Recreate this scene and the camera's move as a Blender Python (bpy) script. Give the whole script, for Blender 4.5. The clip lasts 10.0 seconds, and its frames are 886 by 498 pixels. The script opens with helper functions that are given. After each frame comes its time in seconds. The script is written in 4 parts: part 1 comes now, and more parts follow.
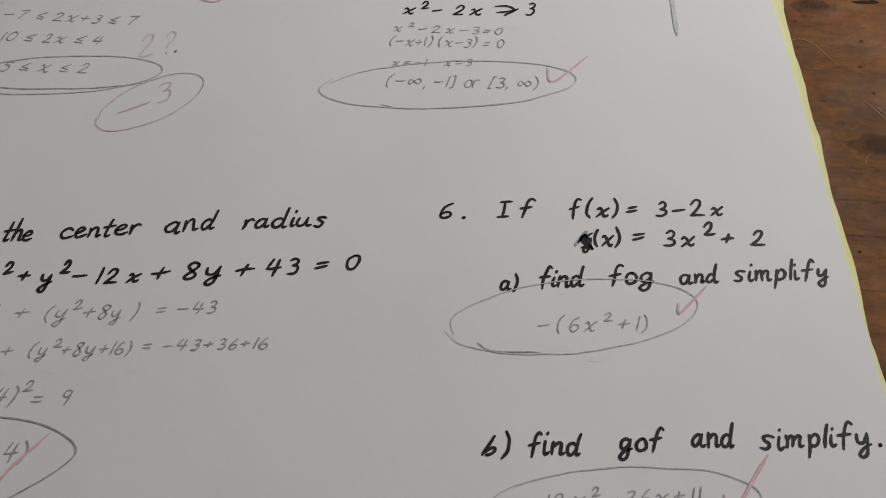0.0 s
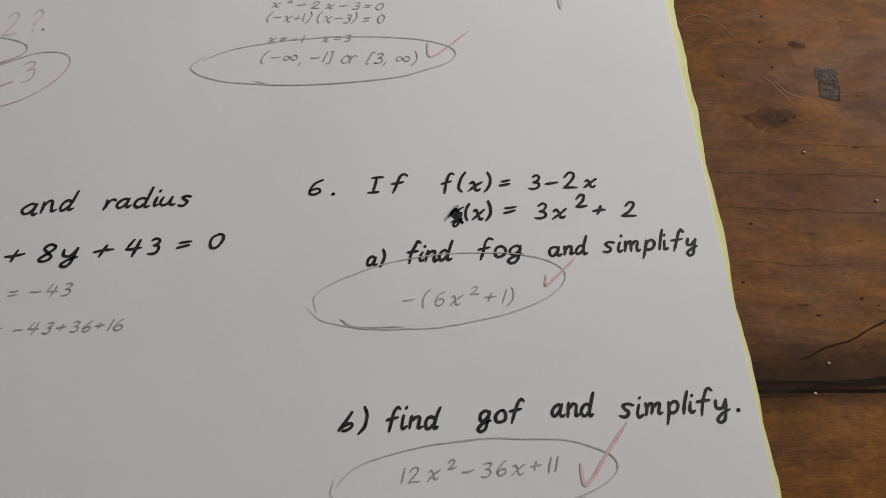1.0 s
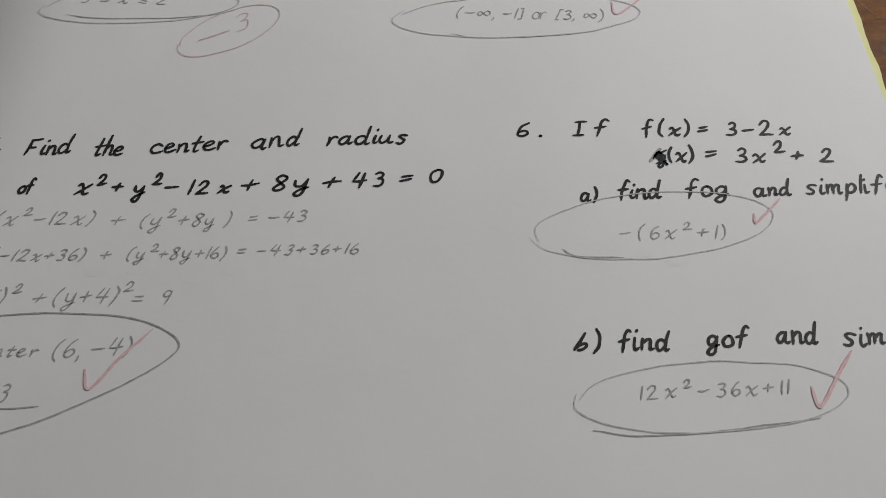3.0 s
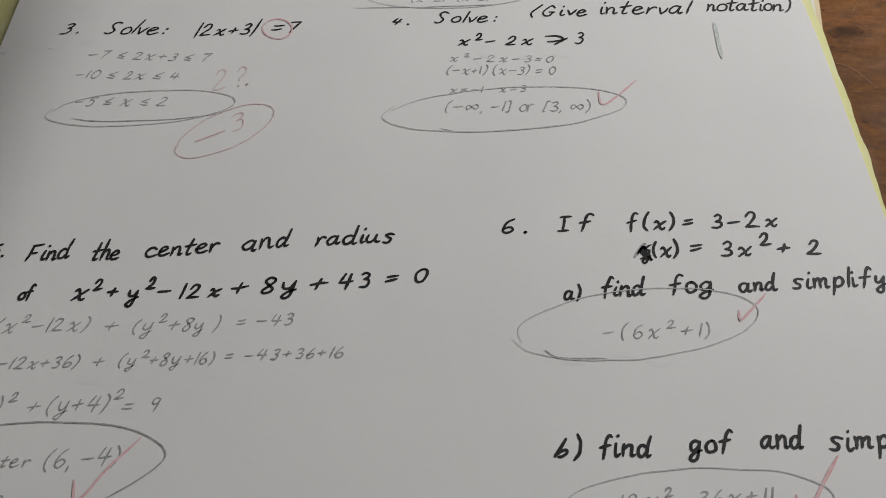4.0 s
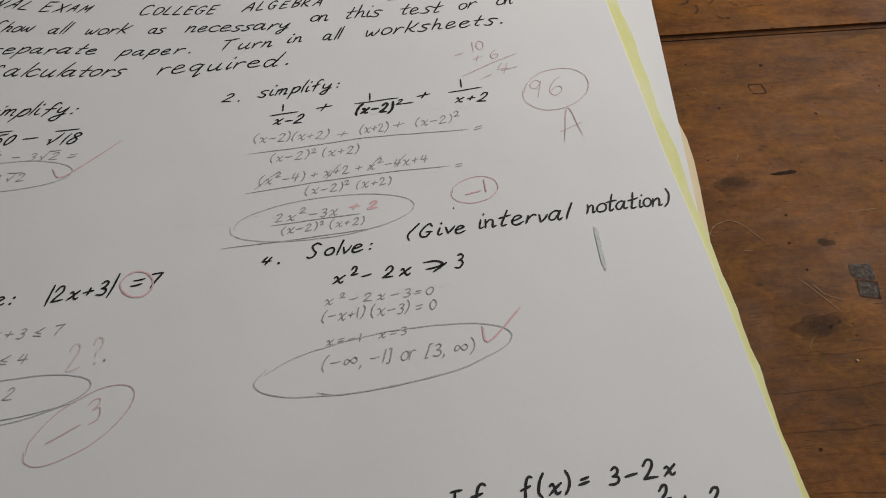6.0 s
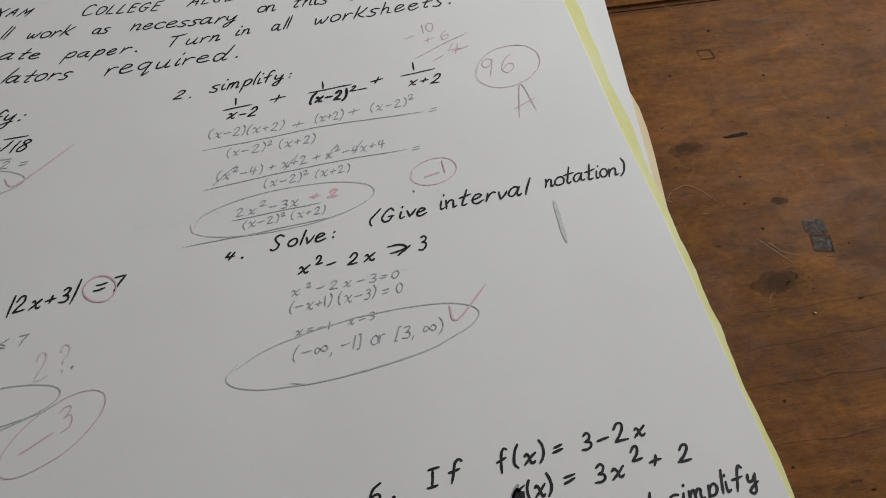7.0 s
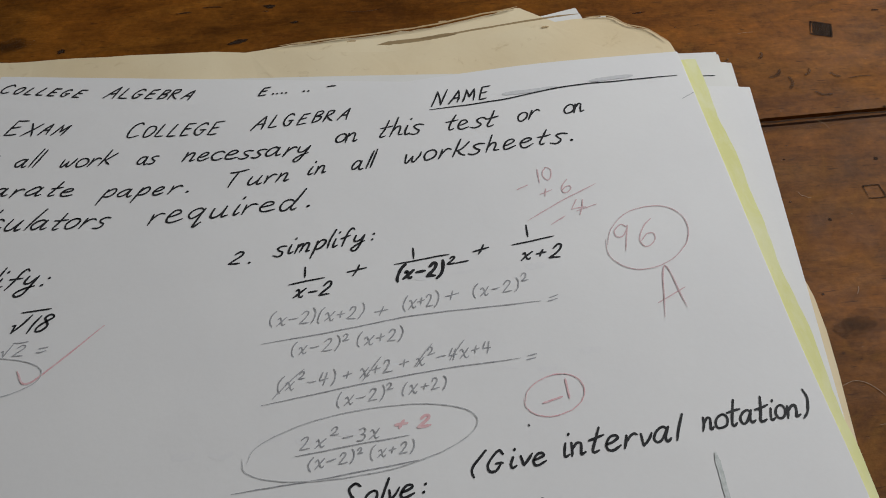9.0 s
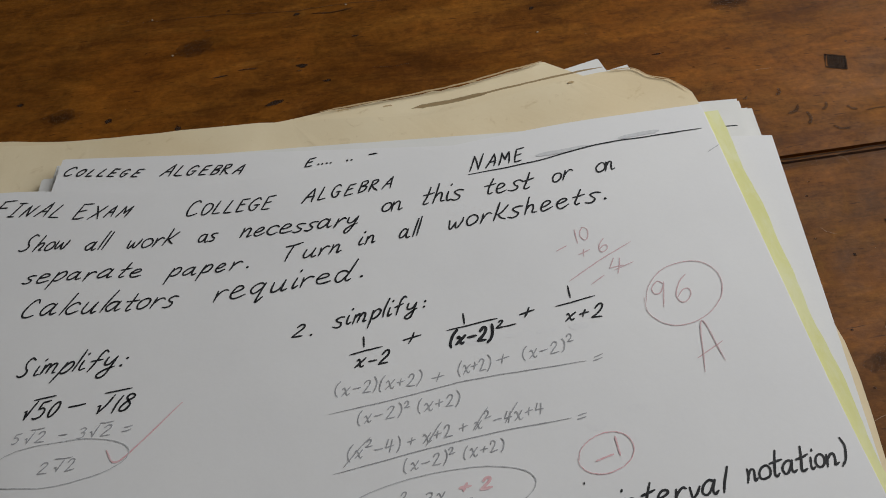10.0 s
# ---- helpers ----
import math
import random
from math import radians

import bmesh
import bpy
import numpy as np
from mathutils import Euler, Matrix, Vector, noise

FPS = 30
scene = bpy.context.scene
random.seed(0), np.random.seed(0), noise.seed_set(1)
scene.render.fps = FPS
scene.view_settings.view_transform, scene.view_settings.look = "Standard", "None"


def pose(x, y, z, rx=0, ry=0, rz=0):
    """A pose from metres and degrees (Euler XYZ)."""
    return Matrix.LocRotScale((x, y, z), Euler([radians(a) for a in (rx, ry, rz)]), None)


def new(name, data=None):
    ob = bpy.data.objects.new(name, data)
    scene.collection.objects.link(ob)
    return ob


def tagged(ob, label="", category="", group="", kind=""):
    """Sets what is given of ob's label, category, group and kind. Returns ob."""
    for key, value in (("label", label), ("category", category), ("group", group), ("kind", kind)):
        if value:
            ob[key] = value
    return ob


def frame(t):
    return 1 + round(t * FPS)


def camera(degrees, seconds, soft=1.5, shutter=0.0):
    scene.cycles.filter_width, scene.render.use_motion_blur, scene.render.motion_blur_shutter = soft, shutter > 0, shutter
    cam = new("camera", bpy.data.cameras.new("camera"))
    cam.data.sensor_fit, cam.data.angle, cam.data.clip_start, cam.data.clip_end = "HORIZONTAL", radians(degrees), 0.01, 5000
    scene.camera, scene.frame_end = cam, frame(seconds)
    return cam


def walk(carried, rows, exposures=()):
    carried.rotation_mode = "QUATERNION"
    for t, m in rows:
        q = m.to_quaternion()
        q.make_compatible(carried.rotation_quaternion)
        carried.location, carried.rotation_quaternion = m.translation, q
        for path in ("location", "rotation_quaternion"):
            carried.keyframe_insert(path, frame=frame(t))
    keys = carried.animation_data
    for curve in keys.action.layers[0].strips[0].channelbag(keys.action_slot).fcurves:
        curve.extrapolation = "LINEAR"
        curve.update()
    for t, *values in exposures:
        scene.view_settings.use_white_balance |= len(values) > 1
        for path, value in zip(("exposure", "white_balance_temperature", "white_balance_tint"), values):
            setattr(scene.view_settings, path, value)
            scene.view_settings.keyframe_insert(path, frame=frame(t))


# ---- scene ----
# the white balance and brightness that the clip's camera drifts through
EXPOSURES = [(0.0, 0.22, 6450, 10), (1.5, 0.25, 6450, 10), (2.0, 0.26, 6400, 9), (2.5, 0.29, 6320, 9), (4.0, 0.28, 6420, 9), (4.5, 0.18, 6450, 10), (5.0, 0.10, 6500, 10), (5.6, 0.08, 6500, 10), (7.0, 0.10, 6300, 8), (7.5, 0.02, 6050, 10), (8.0, 0.02, 6200, 8), (9.5, 0.03, 6200, 8), (10.0, 0.0, 6250, 8)]
cam = camera(62.39, 10.0, 0.95)
ROWS = [
    (0.0, 0.12691, 0.01697, 0.16795, 28.485, -2.873, 0.707),
    (0.5, 0.14470, 0.01764, 0.16743, 27.821, -3.904, -0.915),
    (1.0, 0.14844, 0.01497, 0.16654, 27.845, -4.101, -1.307),
    (1.5, 0.14713, 0.01174, 0.16465, 27.478, -4.249, -1.756),
    (2.0, 0.14433, 0.00200, 0.15936, 28.456, -3.877, -1.446),
    (2.5, 0.12040, -0.00272, 0.15658, 26.927, -3.792, -0.347),
    (2.7, 0.11214, -0.00454, 0.15790, 28.485, -3.123, 0.020),
    (3.8, 0.10890, 0.00604, 0.16601, 30.904, -2.775, 0.764),
    (4.0, 0.11874, 0.00773, 0.16947, 32.178, -0.707, 0.929),
    (4.5, 0.12594, 0.02186, 0.18295, 35.931, 0.811, -1.384),
    (5.0, 0.13271, 0.03873, 0.18773, 37.561, 0.560, -3.220),
    (5.5, 0.13902, 0.05037, 0.18866, 36.561, 1.119, -5.068),
    (5.7, 0.13550, 0.05364, 0.18943, 35.486, 0.065, -5.811),
    (6.8, 0.13825, 0.05469, 0.18722, 35.227, -0.742, -9.031),
    (7.0, 0.13758, 0.05280, 0.19015, 34.133, -0.470, -10.924),
    (7.5, 0.13033, 0.08773, 0.18449, 36.606, 0.765, -4.462),
    (8.0, 0.12867, 0.11692, 0.17935, 34.814, 0.602, -6.246),
    (8.5, 0.12833, 0.12163, 0.17906, 33.756, 0.104, -6.393),
    (9.0, 0.13265, 0.12369, 0.18219, 33.482, 0.649, -6.345),
    (9.5, 0.13472, 0.12478, 0.18591, 33.724, 0.870, -7.216),
    (10.0, 0.12600, 0.13200, 0.20100, 33.473, 3.095, -7.984),
]
walk(cam, [(t, pose(*row)) for t, *row in ROWS], EXPOSURES)

# ---- light ----
PAGE = 0.037      # height of the top sheet above the table
world = bpy.data.worlds.new("sky")
world.use_nodes = True
scene.world = world
sky = world.node_tree.nodes.new("ShaderNodeTexSky")
sky.sky_type, sky.sun_disc = "NISHITA", False
sky.sun_elevation, sky.sun_rotation = radians(35), radians(-60)
world.node_tree.links.new(sky.outputs[0], world.node_tree.nodes["Background"].inputs[0])
world.node_tree.nodes["Background"].inputs[1].default_value = 0.1


def window_light(name, m, w, h, watts, colour):
    lamp = bpy.data.lights.new(name, "AREA")
    lamp.shape, lamp.size, lamp.size_y, lamp.energy, lamp.color = "RECTANGLE", w, h, watts, colour
    ob = new(name, lamp)
    ob.matrix_basis = m
    return ob


window_light("window_daylight", pose(0.60, 0.42, 0.48, 0, 90, 0), 0.56, 0.56, 5.75, (1.0, 0.975, 0.95))


# ---- materials ----
def material(name, colour, rough=0.6, **sockets):
    mat = bpy.data.materials.new(name)
    mat.use_nodes = True
    bsdf = mat.node_tree.nodes["Principled BSDF"]
    bsdf.inputs["Base Color"].default_value = (*colour, 1)
    bsdf.inputs["Roughness"].default_value = rough
    for key, value in sockets.items():
        bsdf.inputs[key.replace("_", " ")].default_value = value
    return mat, mat.node_tree, bsdf


def add_node(tree, kind, **sockets):
    node = tree.nodes.new(kind)
    for key, value in sockets.items():
        node.inputs[key.replace("_", " ")].default_value = value
    return node


def coords(tree, scale=(1, 1, 1), kind="Object"):
    tc = tree.nodes.new("ShaderNodeTexCoord")
    mp = add_node(tree, "ShaderNodeMapping", Scale=scale)
    tree.links.new(tc.outputs[kind], mp.inputs["Vector"])
    return mp.outputs[0]


def ramp(tree, fac, *stops):
    r = tree.nodes.new("ShaderNodeValToRGB")
    while len(r.color_ramp.elements) < len(stops):
        r.color_ramp.elements.new(0.5)
    for e, (at, colour) in zip(r.color_ramp.elements, stops):
        e.position, e.color = at, (*colour, 1)
    tree.links.new(fac, r.inputs[0])
    return r.outputs[0]


def mixed(tree, fac, a, b, blend="MIX"):
    m = tree.nodes.new("ShaderNodeMix")
    m.data_type, m.blend_type = "RGBA", blend
    for at, v in ((0, fac), (6, a), (7, b)):
        if hasattr(v, "is_linked"):
            tree.links.new(v, m.inputs[at])
        else:
            m.inputs[at].default_value = v if at == 0 else (*v, 1)
    return m.outputs[2]


def noise_tex(tree, vector, scale, detail=4, rough=0.55, warp=0.0):
    n = add_node(tree, "ShaderNodeTexNoise", Scale=scale, Detail=detail, Roughness=rough, Distortion=warp)
    tree.links.new(vector, n.inputs["Vector"])
    return n.outputs[0]


def bump(tree, bsdf, height, strength, distance):
    b = add_node(tree, "ShaderNodeBump", Strength=strength, Distance=distance)
    tree.links.new(height, b.inputs["Height"])
    tree.links.new(b.outputs[0], bsdf.inputs["Normal"])


def paper(name, colour, mottled, rough=0.75):
    mat, tree, bsdf = material(name, colour, rough, Specular_IOR_Level=0.25)
    v = coords(tree)
    cloud = noise_tex(tree, v, 22, 3)
    fibre = noise_tex(tree, v, 900, 4, 0.7)
    base = ramp(tree, cloud, (0.3, mottled), (0.7, colour))
    tree.links.new(mixed(tree, 0.06, base, fibre, "OVERLAY"), bsdf.inputs["Base Color"])
    bump(tree, bsdf, noise_tex(tree, v, 55, 5, 0.6), 0.25, 0.0006)
    return mat


PAPER = paper("white_copy_paper", (0.78, 0.77, 0.76), (0.74, 0.73, 0.725))
PAPER_OLD = paper("white_paper_aged", (0.76, 0.75, 0.72), (0.70, 0.69, 0.66))
YELLOW = paper("yellow_pad_paper", (0.79, 0.78, 0.40), (0.70, 0.68, 0.28))
tree = YELLOW.node_tree
bsdf = tree.nodes["Principled BSDF"]
dyed = bsdf.inputs["Base Color"].links[0].from_socket
tree.links.new(mixed(tree, ramp(tree, noise_tex(tree, coords(tree, (1, 0.35, 1)), 260, 4, 0.65, 0.5), (0.42, (0, 0, 0)), (0.68, (0.5, 0.5, 0.5))), dyed, (0.80, 0.79, 0.56)), bsdf.inputs["Base Color"])
MANILA = paper("manila_card", (0.78, 0.67, 0.46), (0.70, 0.57, 0.36))
tree = MANILA.node_tree
bsdf = tree.nodes["Principled BSDF"]
clean = bsdf.inputs["Base Color"].links[0].from_socket
tree.links.new(mixed(tree, ramp(tree, noise_tex(tree, coords(tree), 160, 5, 0.7, 1.0), (0.60, (0, 0, 0)), (0.78, (0.55, 0.55, 0.55))), clean, (0.50, 0.36, 0.18)), bsdf.inputs["Base Color"])


def ink(name, colour, rough, patchy):
    mat, tree, bsdf = material(name, colour, rough, Specular_IOR_Level=0.12)
    v = coords(tree)
    tree.links.new(ramp(tree, noise_tex(tree, v, 700, 3, 0.7), (0.3, colour), (0.75, patchy)), bsdf.inputs["Base Color"])
    return mat


INKS = {
    "pen": ink("black_pen_ink", (0.012, 0.012, 0.014), 0.5, (0.05, 0.05, 0.052)),
    "pencil": ink("grey_pencil", (0.25, 0.25, 0.26), 0.55, (0.50, 0.50, 0.51)),
    "ring": ink("soft_pencil_ring", (0.40, 0.40, 0.41), 0.6, (0.64, 0.64, 0.64)),
    "redpencil": ink("reddish_pencil", (0.58, 0.38, 0.39), 0.6, (0.70, 0.56, 0.57)),
    "redcheck": ink("red_pencil", (0.68, 0.36, 0.38), 0.6, (0.76, 0.60, 0.61)),
    "red": ink("soft_red_pencil", (0.70, 0.38, 0.40), 0.6, (0.76, 0.58, 0.58)),
    "faintred": ink("faint_red_pencil", (0.66, 0.54, 0.54), 0.6, (0.73, 0.66, 0.66)),
    "faintgrey": ink("faint_grey_pencil", (0.52, 0.52, 0.53), 0.6, (0.68, 0.68, 0.68)),
    "ghost": ink("bleed_through_ink", (0.735, 0.725, 0.725), 0.75, (0.765, 0.755, 0.75)),
    "smudge": ink("grey_green_smudge", (0.45, 0.48, 0.46), 0.6, (0.73, 0.74, 0.73)),
}

# varnished old plank wood
def plank_wood(name, tone, warm, worn):
    """Brown varnished wood; tone dims it, warm turns it to orange, worn is the share of paler rubbed patches."""
    mat, tree, bsdf = material(name, (0.2, 0.1, 0.04), 0.5, Specular_IOR_Level=0.1)
    v = coords(tree, (4, 17, 16))
    info = tree.nodes.new("ShaderNodeObjectInfo")
    shift = tree.nodes.new("ShaderNodeVectorMath")
    shift.operation = "MULTIPLY_ADD"
    tree.links.new(info.outputs["Random"], shift.inputs[0])
    shift.inputs[1].default_value = (9.0, 9.0, 0.0)
    tree.links.new(v, shift.inputs[2])
    v = shift.outputs[0]
    flat = coords(tree)
    grain = noise_tex(tree, v, 3.2, 7, 0.66, 1.3)
    fine = noise_tex(tree, coords(tree, (60, 520, 100)), 1.4, 6, 0.7, 0.6)
    pores = noise_tex(tree, coords(tree, (150, 1500, 100)), 1.0, 2, 0.5, 0.3)
    flecks = noise_tex(tree, coords(tree, (90, 620, 100)), 1.0, 3, 0.6, 0.5)
    patch = noise_tex(tree, coords(tree, (1, 1.7, 1)), 13.0, 6, 0.62, 0.9)
    rubbed = noise_tex(tree, coords(tree, (1, 1.3, 1)), 30.0, 6, 0.7, 1.2)
    grime = noise_tex(tree, flat, 420, 4, 0.7)
    specks = noise_tex(tree, flat, 900, 2, 0.5)
    c = lambda r, g, b: (r * tone * 1.05, g * tone * (1 - 0.18 * warm), b * tone * (0.8 - 0.45 * warm))
    base = ramp(tree, grain, (0.22, c(0.085, 0.034, 0.008)), (0.5, c(0.148, 0.065, 0.015)), (0.8, c(0.215, 0.104, 0.026)))
    base = mixed(tree, 0.8, base, ramp(tree, patch, (0.3, (0.28, 0.24, 0.22)), (0.5, (0.5, 0.48, 0.45)), (0.7, (0.74, 0.66, 0.52))), "OVERLAY")
    base = mixed(tree, 0.65, base, ramp(tree, noise_tex(tree, coords(tree, (1, 1.8, 1)), 75.0, 5, 0.7, 0.8), (0.3, (0.25, 0.25, 0.25)), (0.7, (0.75, 0.73, 0.68))), "OVERLAY")
    base = mixed(tree, ramp(tree, rubbed, (0.62 - 0.14 * worn, (0, 0, 0)), (0.78, (0.5, 0.5, 0.5))), base, c(0.30, 0.165, 0.055))
    base = mixed(tree, 0.22, base, ramp(tree, fine, (0.32, (0.22, 0.22, 0.22)), (0.5, (0.5, 0.5, 0.5)), (0.7, (0.74, 0.72, 0.7))), "OVERLAY")
    base = mixed(tree, 0.35, base, ramp(tree, grime, (0.3, (0.2, 0.2, 0.2)), (0.7, (0.8, 0.8, 0.8))), "OVERLAY")
    base = mixed(tree, ramp(tree, pores, (0.27, (0.7, 0.7, 0.7)), (0.36, (0, 0, 0))), base, c(0.04, 0.018, 0.007))
    base = mixed(tree, ramp(tree, flecks, (0.24, (0.85, 0.85, 0.85)), (0.31, (0, 0, 0))), base, c(0.03, 0.015, 0.008))
    base = mixed(tree, ramp(tree, specks, (0.765, (0, 0, 0)), (0.80, (0.6, 0.6, 0.6))), base, (0.36, 0.27, 0.17))
    tree.links.new(base, bsdf.inputs["Base Color"])
    tree.links.new(ramp(tree, rubbed, (0.3, (0.42, 0.42, 0.42)), (0.7, (0.66, 0.66, 0.66))), bsdf.inputs["Roughness"])
    bump(tree, bsdf, mixed(tree, 0.4, fine, grime), 0.35, 0.0006)
    return mat


WOOD = plank_wood("old_varnished_wood", 0.91, 0.42, 0.5)
WOOD_FAR = plank_wood("dark_varnished_wood", 0.97, 0.62, 0.0)
# the near planks are lighter, more orange and have more pale patches
WOOD_NEAR = plank_wood("near_varnished_wood", 1.05, 0.55, 0.8)
DARK, tree, bsdf = material("dark_worn_wood", (0.02, 0.012, 0.008), 0.9, Specular_IOR_Level=0.1, Alpha=0.75)
tree.links.new(ramp(tree, noise_tex(tree, coords(tree), 500, 4), (0.35, (0.012, 0.008, 0.006)), (0.7, (0.05, 0.035, 0.025))), bsdf.inputs["Base Color"])
STAIN, tree, bsdf = material("brown_wood_stain", (0.06, 0.03, 0.014), 0.8, Specular_IOR_Level=0.2, Alpha=0.5)
tree.links.new(ramp(tree, noise_tex(tree, coords(tree), 220, 4), (0.35, (0.035, 0.018, 0.010)), (0.7, (0.10, 0.05, 0.022))), bsdf.inputs["Base Color"])
# worn grey plugs; the palest mottle paints in their sheen
PLUG, tree, bsdf = material("grey_worn_plug_sheen", (0.05, 0.045, 0.04), 0.8, Specular_IOR_Level=0.2, Alpha=0.62)
tree.links.new(ramp(tree, noise_tex(tree, coords(tree), 800, 4, 0.7), (0.38, (0.035, 0.031, 0.028)), (0.55, (0.11, 0.10, 0.088)), (0.68, (0.27, 0.255, 0.235))), bsdf.inputs["Base Color"])
STAIN_SOFT = material("soft_wood_stain", (0.035, 0.016, 0.007), 0.7, Specular_IOR_Level=0.2, Alpha=0.15)[0]
SCRATCH = material("pale_scratch", (0.25, 0.15, 0.065), 0.6)[0]
CRUMB = material("pale_crumb", (0.5, 0.42, 0.3), 0.7)[0]
PLASTER, tree, bsdf = material("pale_wall_plaster", (0.62, 0.60, 0.56), 0.85)
bump(tree, bsdf, noise_tex(tree, coords(tree), 60, 5), 0.2, 0.002)
CEILING = material("ceiling_paint", (0.78, 0.77, 0.74), 0.9)[0]
FLOORING, tree, bsdf = material("brown_floor_boards", (0.18, 0.11, 0.06), 0.5)
tree.links.new(ramp(tree, noise_tex(tree, coords(tree, (2, 20, 1)), 3, 5), (0.3, (0.12, 0.07, 0.035)), (0.7, (0.24, 0.15, 0.08))), bsdf.inputs["Base Color"])
GLASS, tree, bsdf = material("window_glass", (1, 1, 1), 0.02, Transmission_Weight=1.0, IOR=1.45)
FRAME = material("white_window_paint", (0.75, 0.74, 0.71), 0.5)[0]


# ---- mesh helpers ----
def part(name, bm, mat, parent=None, label=""):
    mesh = bpy.data.meshes.new(name)
    bm.to_mesh(mesh)
    bm.free()
    mesh.materials.append(mat)
    ob = new(name, mesh)
    if parent:
        ob.parent = parent
    if label:
        ob["label"] = label
    return ob


def box(bm, x0, y0, z0, x1, y1, z1, bevel=0.0):
    made = bmesh.ops.create_cube(bm, size=1, matrix=Matrix.Translation(((x0 + x1) / 2, (y0 + y1) / 2, (z0 + z1) / 2)) @ Matrix.Diagonal((x1 - x0, y1 - y0, z1 - z0, 1)))
    if bevel:
        edges = {e for vert in made["verts"] for e in vert.link_edges}
        bmesh.ops.bevel(bm, geom=list(edges), offset=bevel, segments=2, affect="EDGES")
    return bm


def thing(name, label, category, group="", kind="", at=(0, 0, 0)):
    ob = new(name)
    ob.location = at
    return tagged(ob, label, category, group, kind)


# ---- room ----
def slab(name, label, lo, hi, mat):
    return tagged(part(name, box(bmesh.new(), *lo, *hi), mat), label, name.split("_")[0], kind="structure")


FLOOR_Z = -0.75
WALL_X = 0.62
slab("floor", "brown boarded floor under the wooden table", (-1.9, -2.1, FLOOR_Z - 0.1), (WALL_X, 2.5, FLOOR_Z), FLOORING)
slab("ceiling", "plain off-white painted ceiling", (-1.9, -2.1, 1.95), (WALL_X, 2.5, 2.05), CEILING)
slab("wall_north", "plain pale plaster wall", (-1.9, 2.5, FLOOR_Z), (WALL_X, 2.6, 1.95), PLASTER)
slab("wall_south", "plain pale plaster wall", (-1.9, -2.2, FLOOR_Z), (WALL_X, -2.1, 1.95), PLASTER)
slab("wall_west", "plain pale plaster wall", (-2.0, -2.2, FLOOR_Z), (-1.9, 2.6, 1.95), PLASTER)
WY0, WY1, WZ0, WZ1 = 0.09, 0.75, 0.15, 0.81
bm = bmesh.new()
for y0, z0, y1, z1 in ((-2.2, FLOOR_Z, WY0, 1.95), (WY1, FLOOR_Z, 2.6, 1.95), (WY0, FLOOR_Z, WY1, WZ0), (WY0, WZ1, WY1, 1.95)):
    box(bm, WALL_X, y0, z0, WALL_X + 0.1, y1, z1)
tagged(part("wall_east", bm, PLASTER), "pale plaster wall with a window opening", "wall", kind="structure")
window = thing("window_1", "white painted window letting in soft daylight", "window", kind="structure")
bm = bmesh.new()
for y0, z0, y1, z1 in ((WY0, WZ0, WY0 + 0.05, WZ1), (WY1 - 0.05, WZ0, WY1, WZ1), (WY0 + 0.05, WZ0, WY1 - 0.05, WZ0 + 0.05), (WY0 + 0.05, WZ1 - 0.05, WY1 - 0.05, WZ1)):
    box(bm, WALL_X + 0.015, y0 + 0.002, z0 + 0.002, WALL_X + 0.085, y1 - 0.002, z1 - 0.002)
part("window_frame", bm, FRAME, window)
pane = part("pane", box(bmesh.new(), WALL_X + 0.047, WY0 + 0.051, WZ0 + 0.051, WALL_X + 0.053, WY1 - 0.051, WZ1 - 0.051), GLASS, window, "clear glass")
pane.visible_shadow = False

# ---- table ----
table = thing("table", "old varnished brown plank table with plugs, cracks and scratches", "table")


def plank(y0, y1, mat, x0=-0.75, x1=0.58):
    bm = box(bmesh.new(), x0, y0, -0.034, x1, y1, 0.0, 0.0016)
    return part("plank", bm, mat, table)


SEAM = 0.2812
edges = [SEAM - 0.19 * 3 + 0.02, SEAM - 0.36, SEAM - 0.2155 + 0.0, SEAM, SEAM + 0.205, SEAM + 0.40]
for a, b, mat in zip(edges, edges[1:], (WOOD_NEAR, WOOD_NEAR, WOOD, WOOD_FAR, WOOD_FAR)):
    plank(a + 0.0005, b - 0.0005, mat)
for x in (-0.68, 0.46):
    for y in (-0.24, 0.6):
        part("leg", box(bmesh.new(), x, y, FLOOR_Z, x + 0.07, y + 0.07, -0.0345, 0.004), WOOD, table)
part("under_rail", box(bmesh.new(), -0.66, -0.2, -0.12, 0.50, 0.64, -0.0345), WOOD, table)


def flat_outline(pts, z, thick=0.0003):
    """A flat, closed patch with a slight thickness."""
    bm = bmesh.new()
    face = bm.faces.new([bm.verts.new((x, y, z)) for x, y in pts])
    if face.calc_area() and face.normal.z < 0:
        face.normal_flip()
    bmesh.ops.triangulate(bm, faces=[face])
    return bm


def blot(name, x, y, rx, ry, mat, turn=0.0, power=2.0, rough=0.18, z=0.00015, label="", seed=0):
    """A worn mark in the table: a rough-edged oval (power 2) or square (power 6)."""
    pts = []
    for k in range(44):
        a = k / 44 * math.tau
        c, s = math.cos(a), math.sin(a)
        ragged = noise.noise(Vector((c * 1.3, s * 1.3, x * 900 + seed))) + 0.6 * noise.noise(Vector((c * 4, s * 4, y * 900 + seed)))
        r = (abs(c) ** power + abs(s) ** power) ** (-1 / power) * (1 + 1.6 * rough * ragged)
        px, py = r * c * rx, r * s * ry
        t = radians(turn)
        pts.append((x + px * math.cos(t) - py * math.sin(t), y + px * math.sin(t) + py * math.cos(t)))
    return part(name, flat_outline(pts, z), mat, table, label)


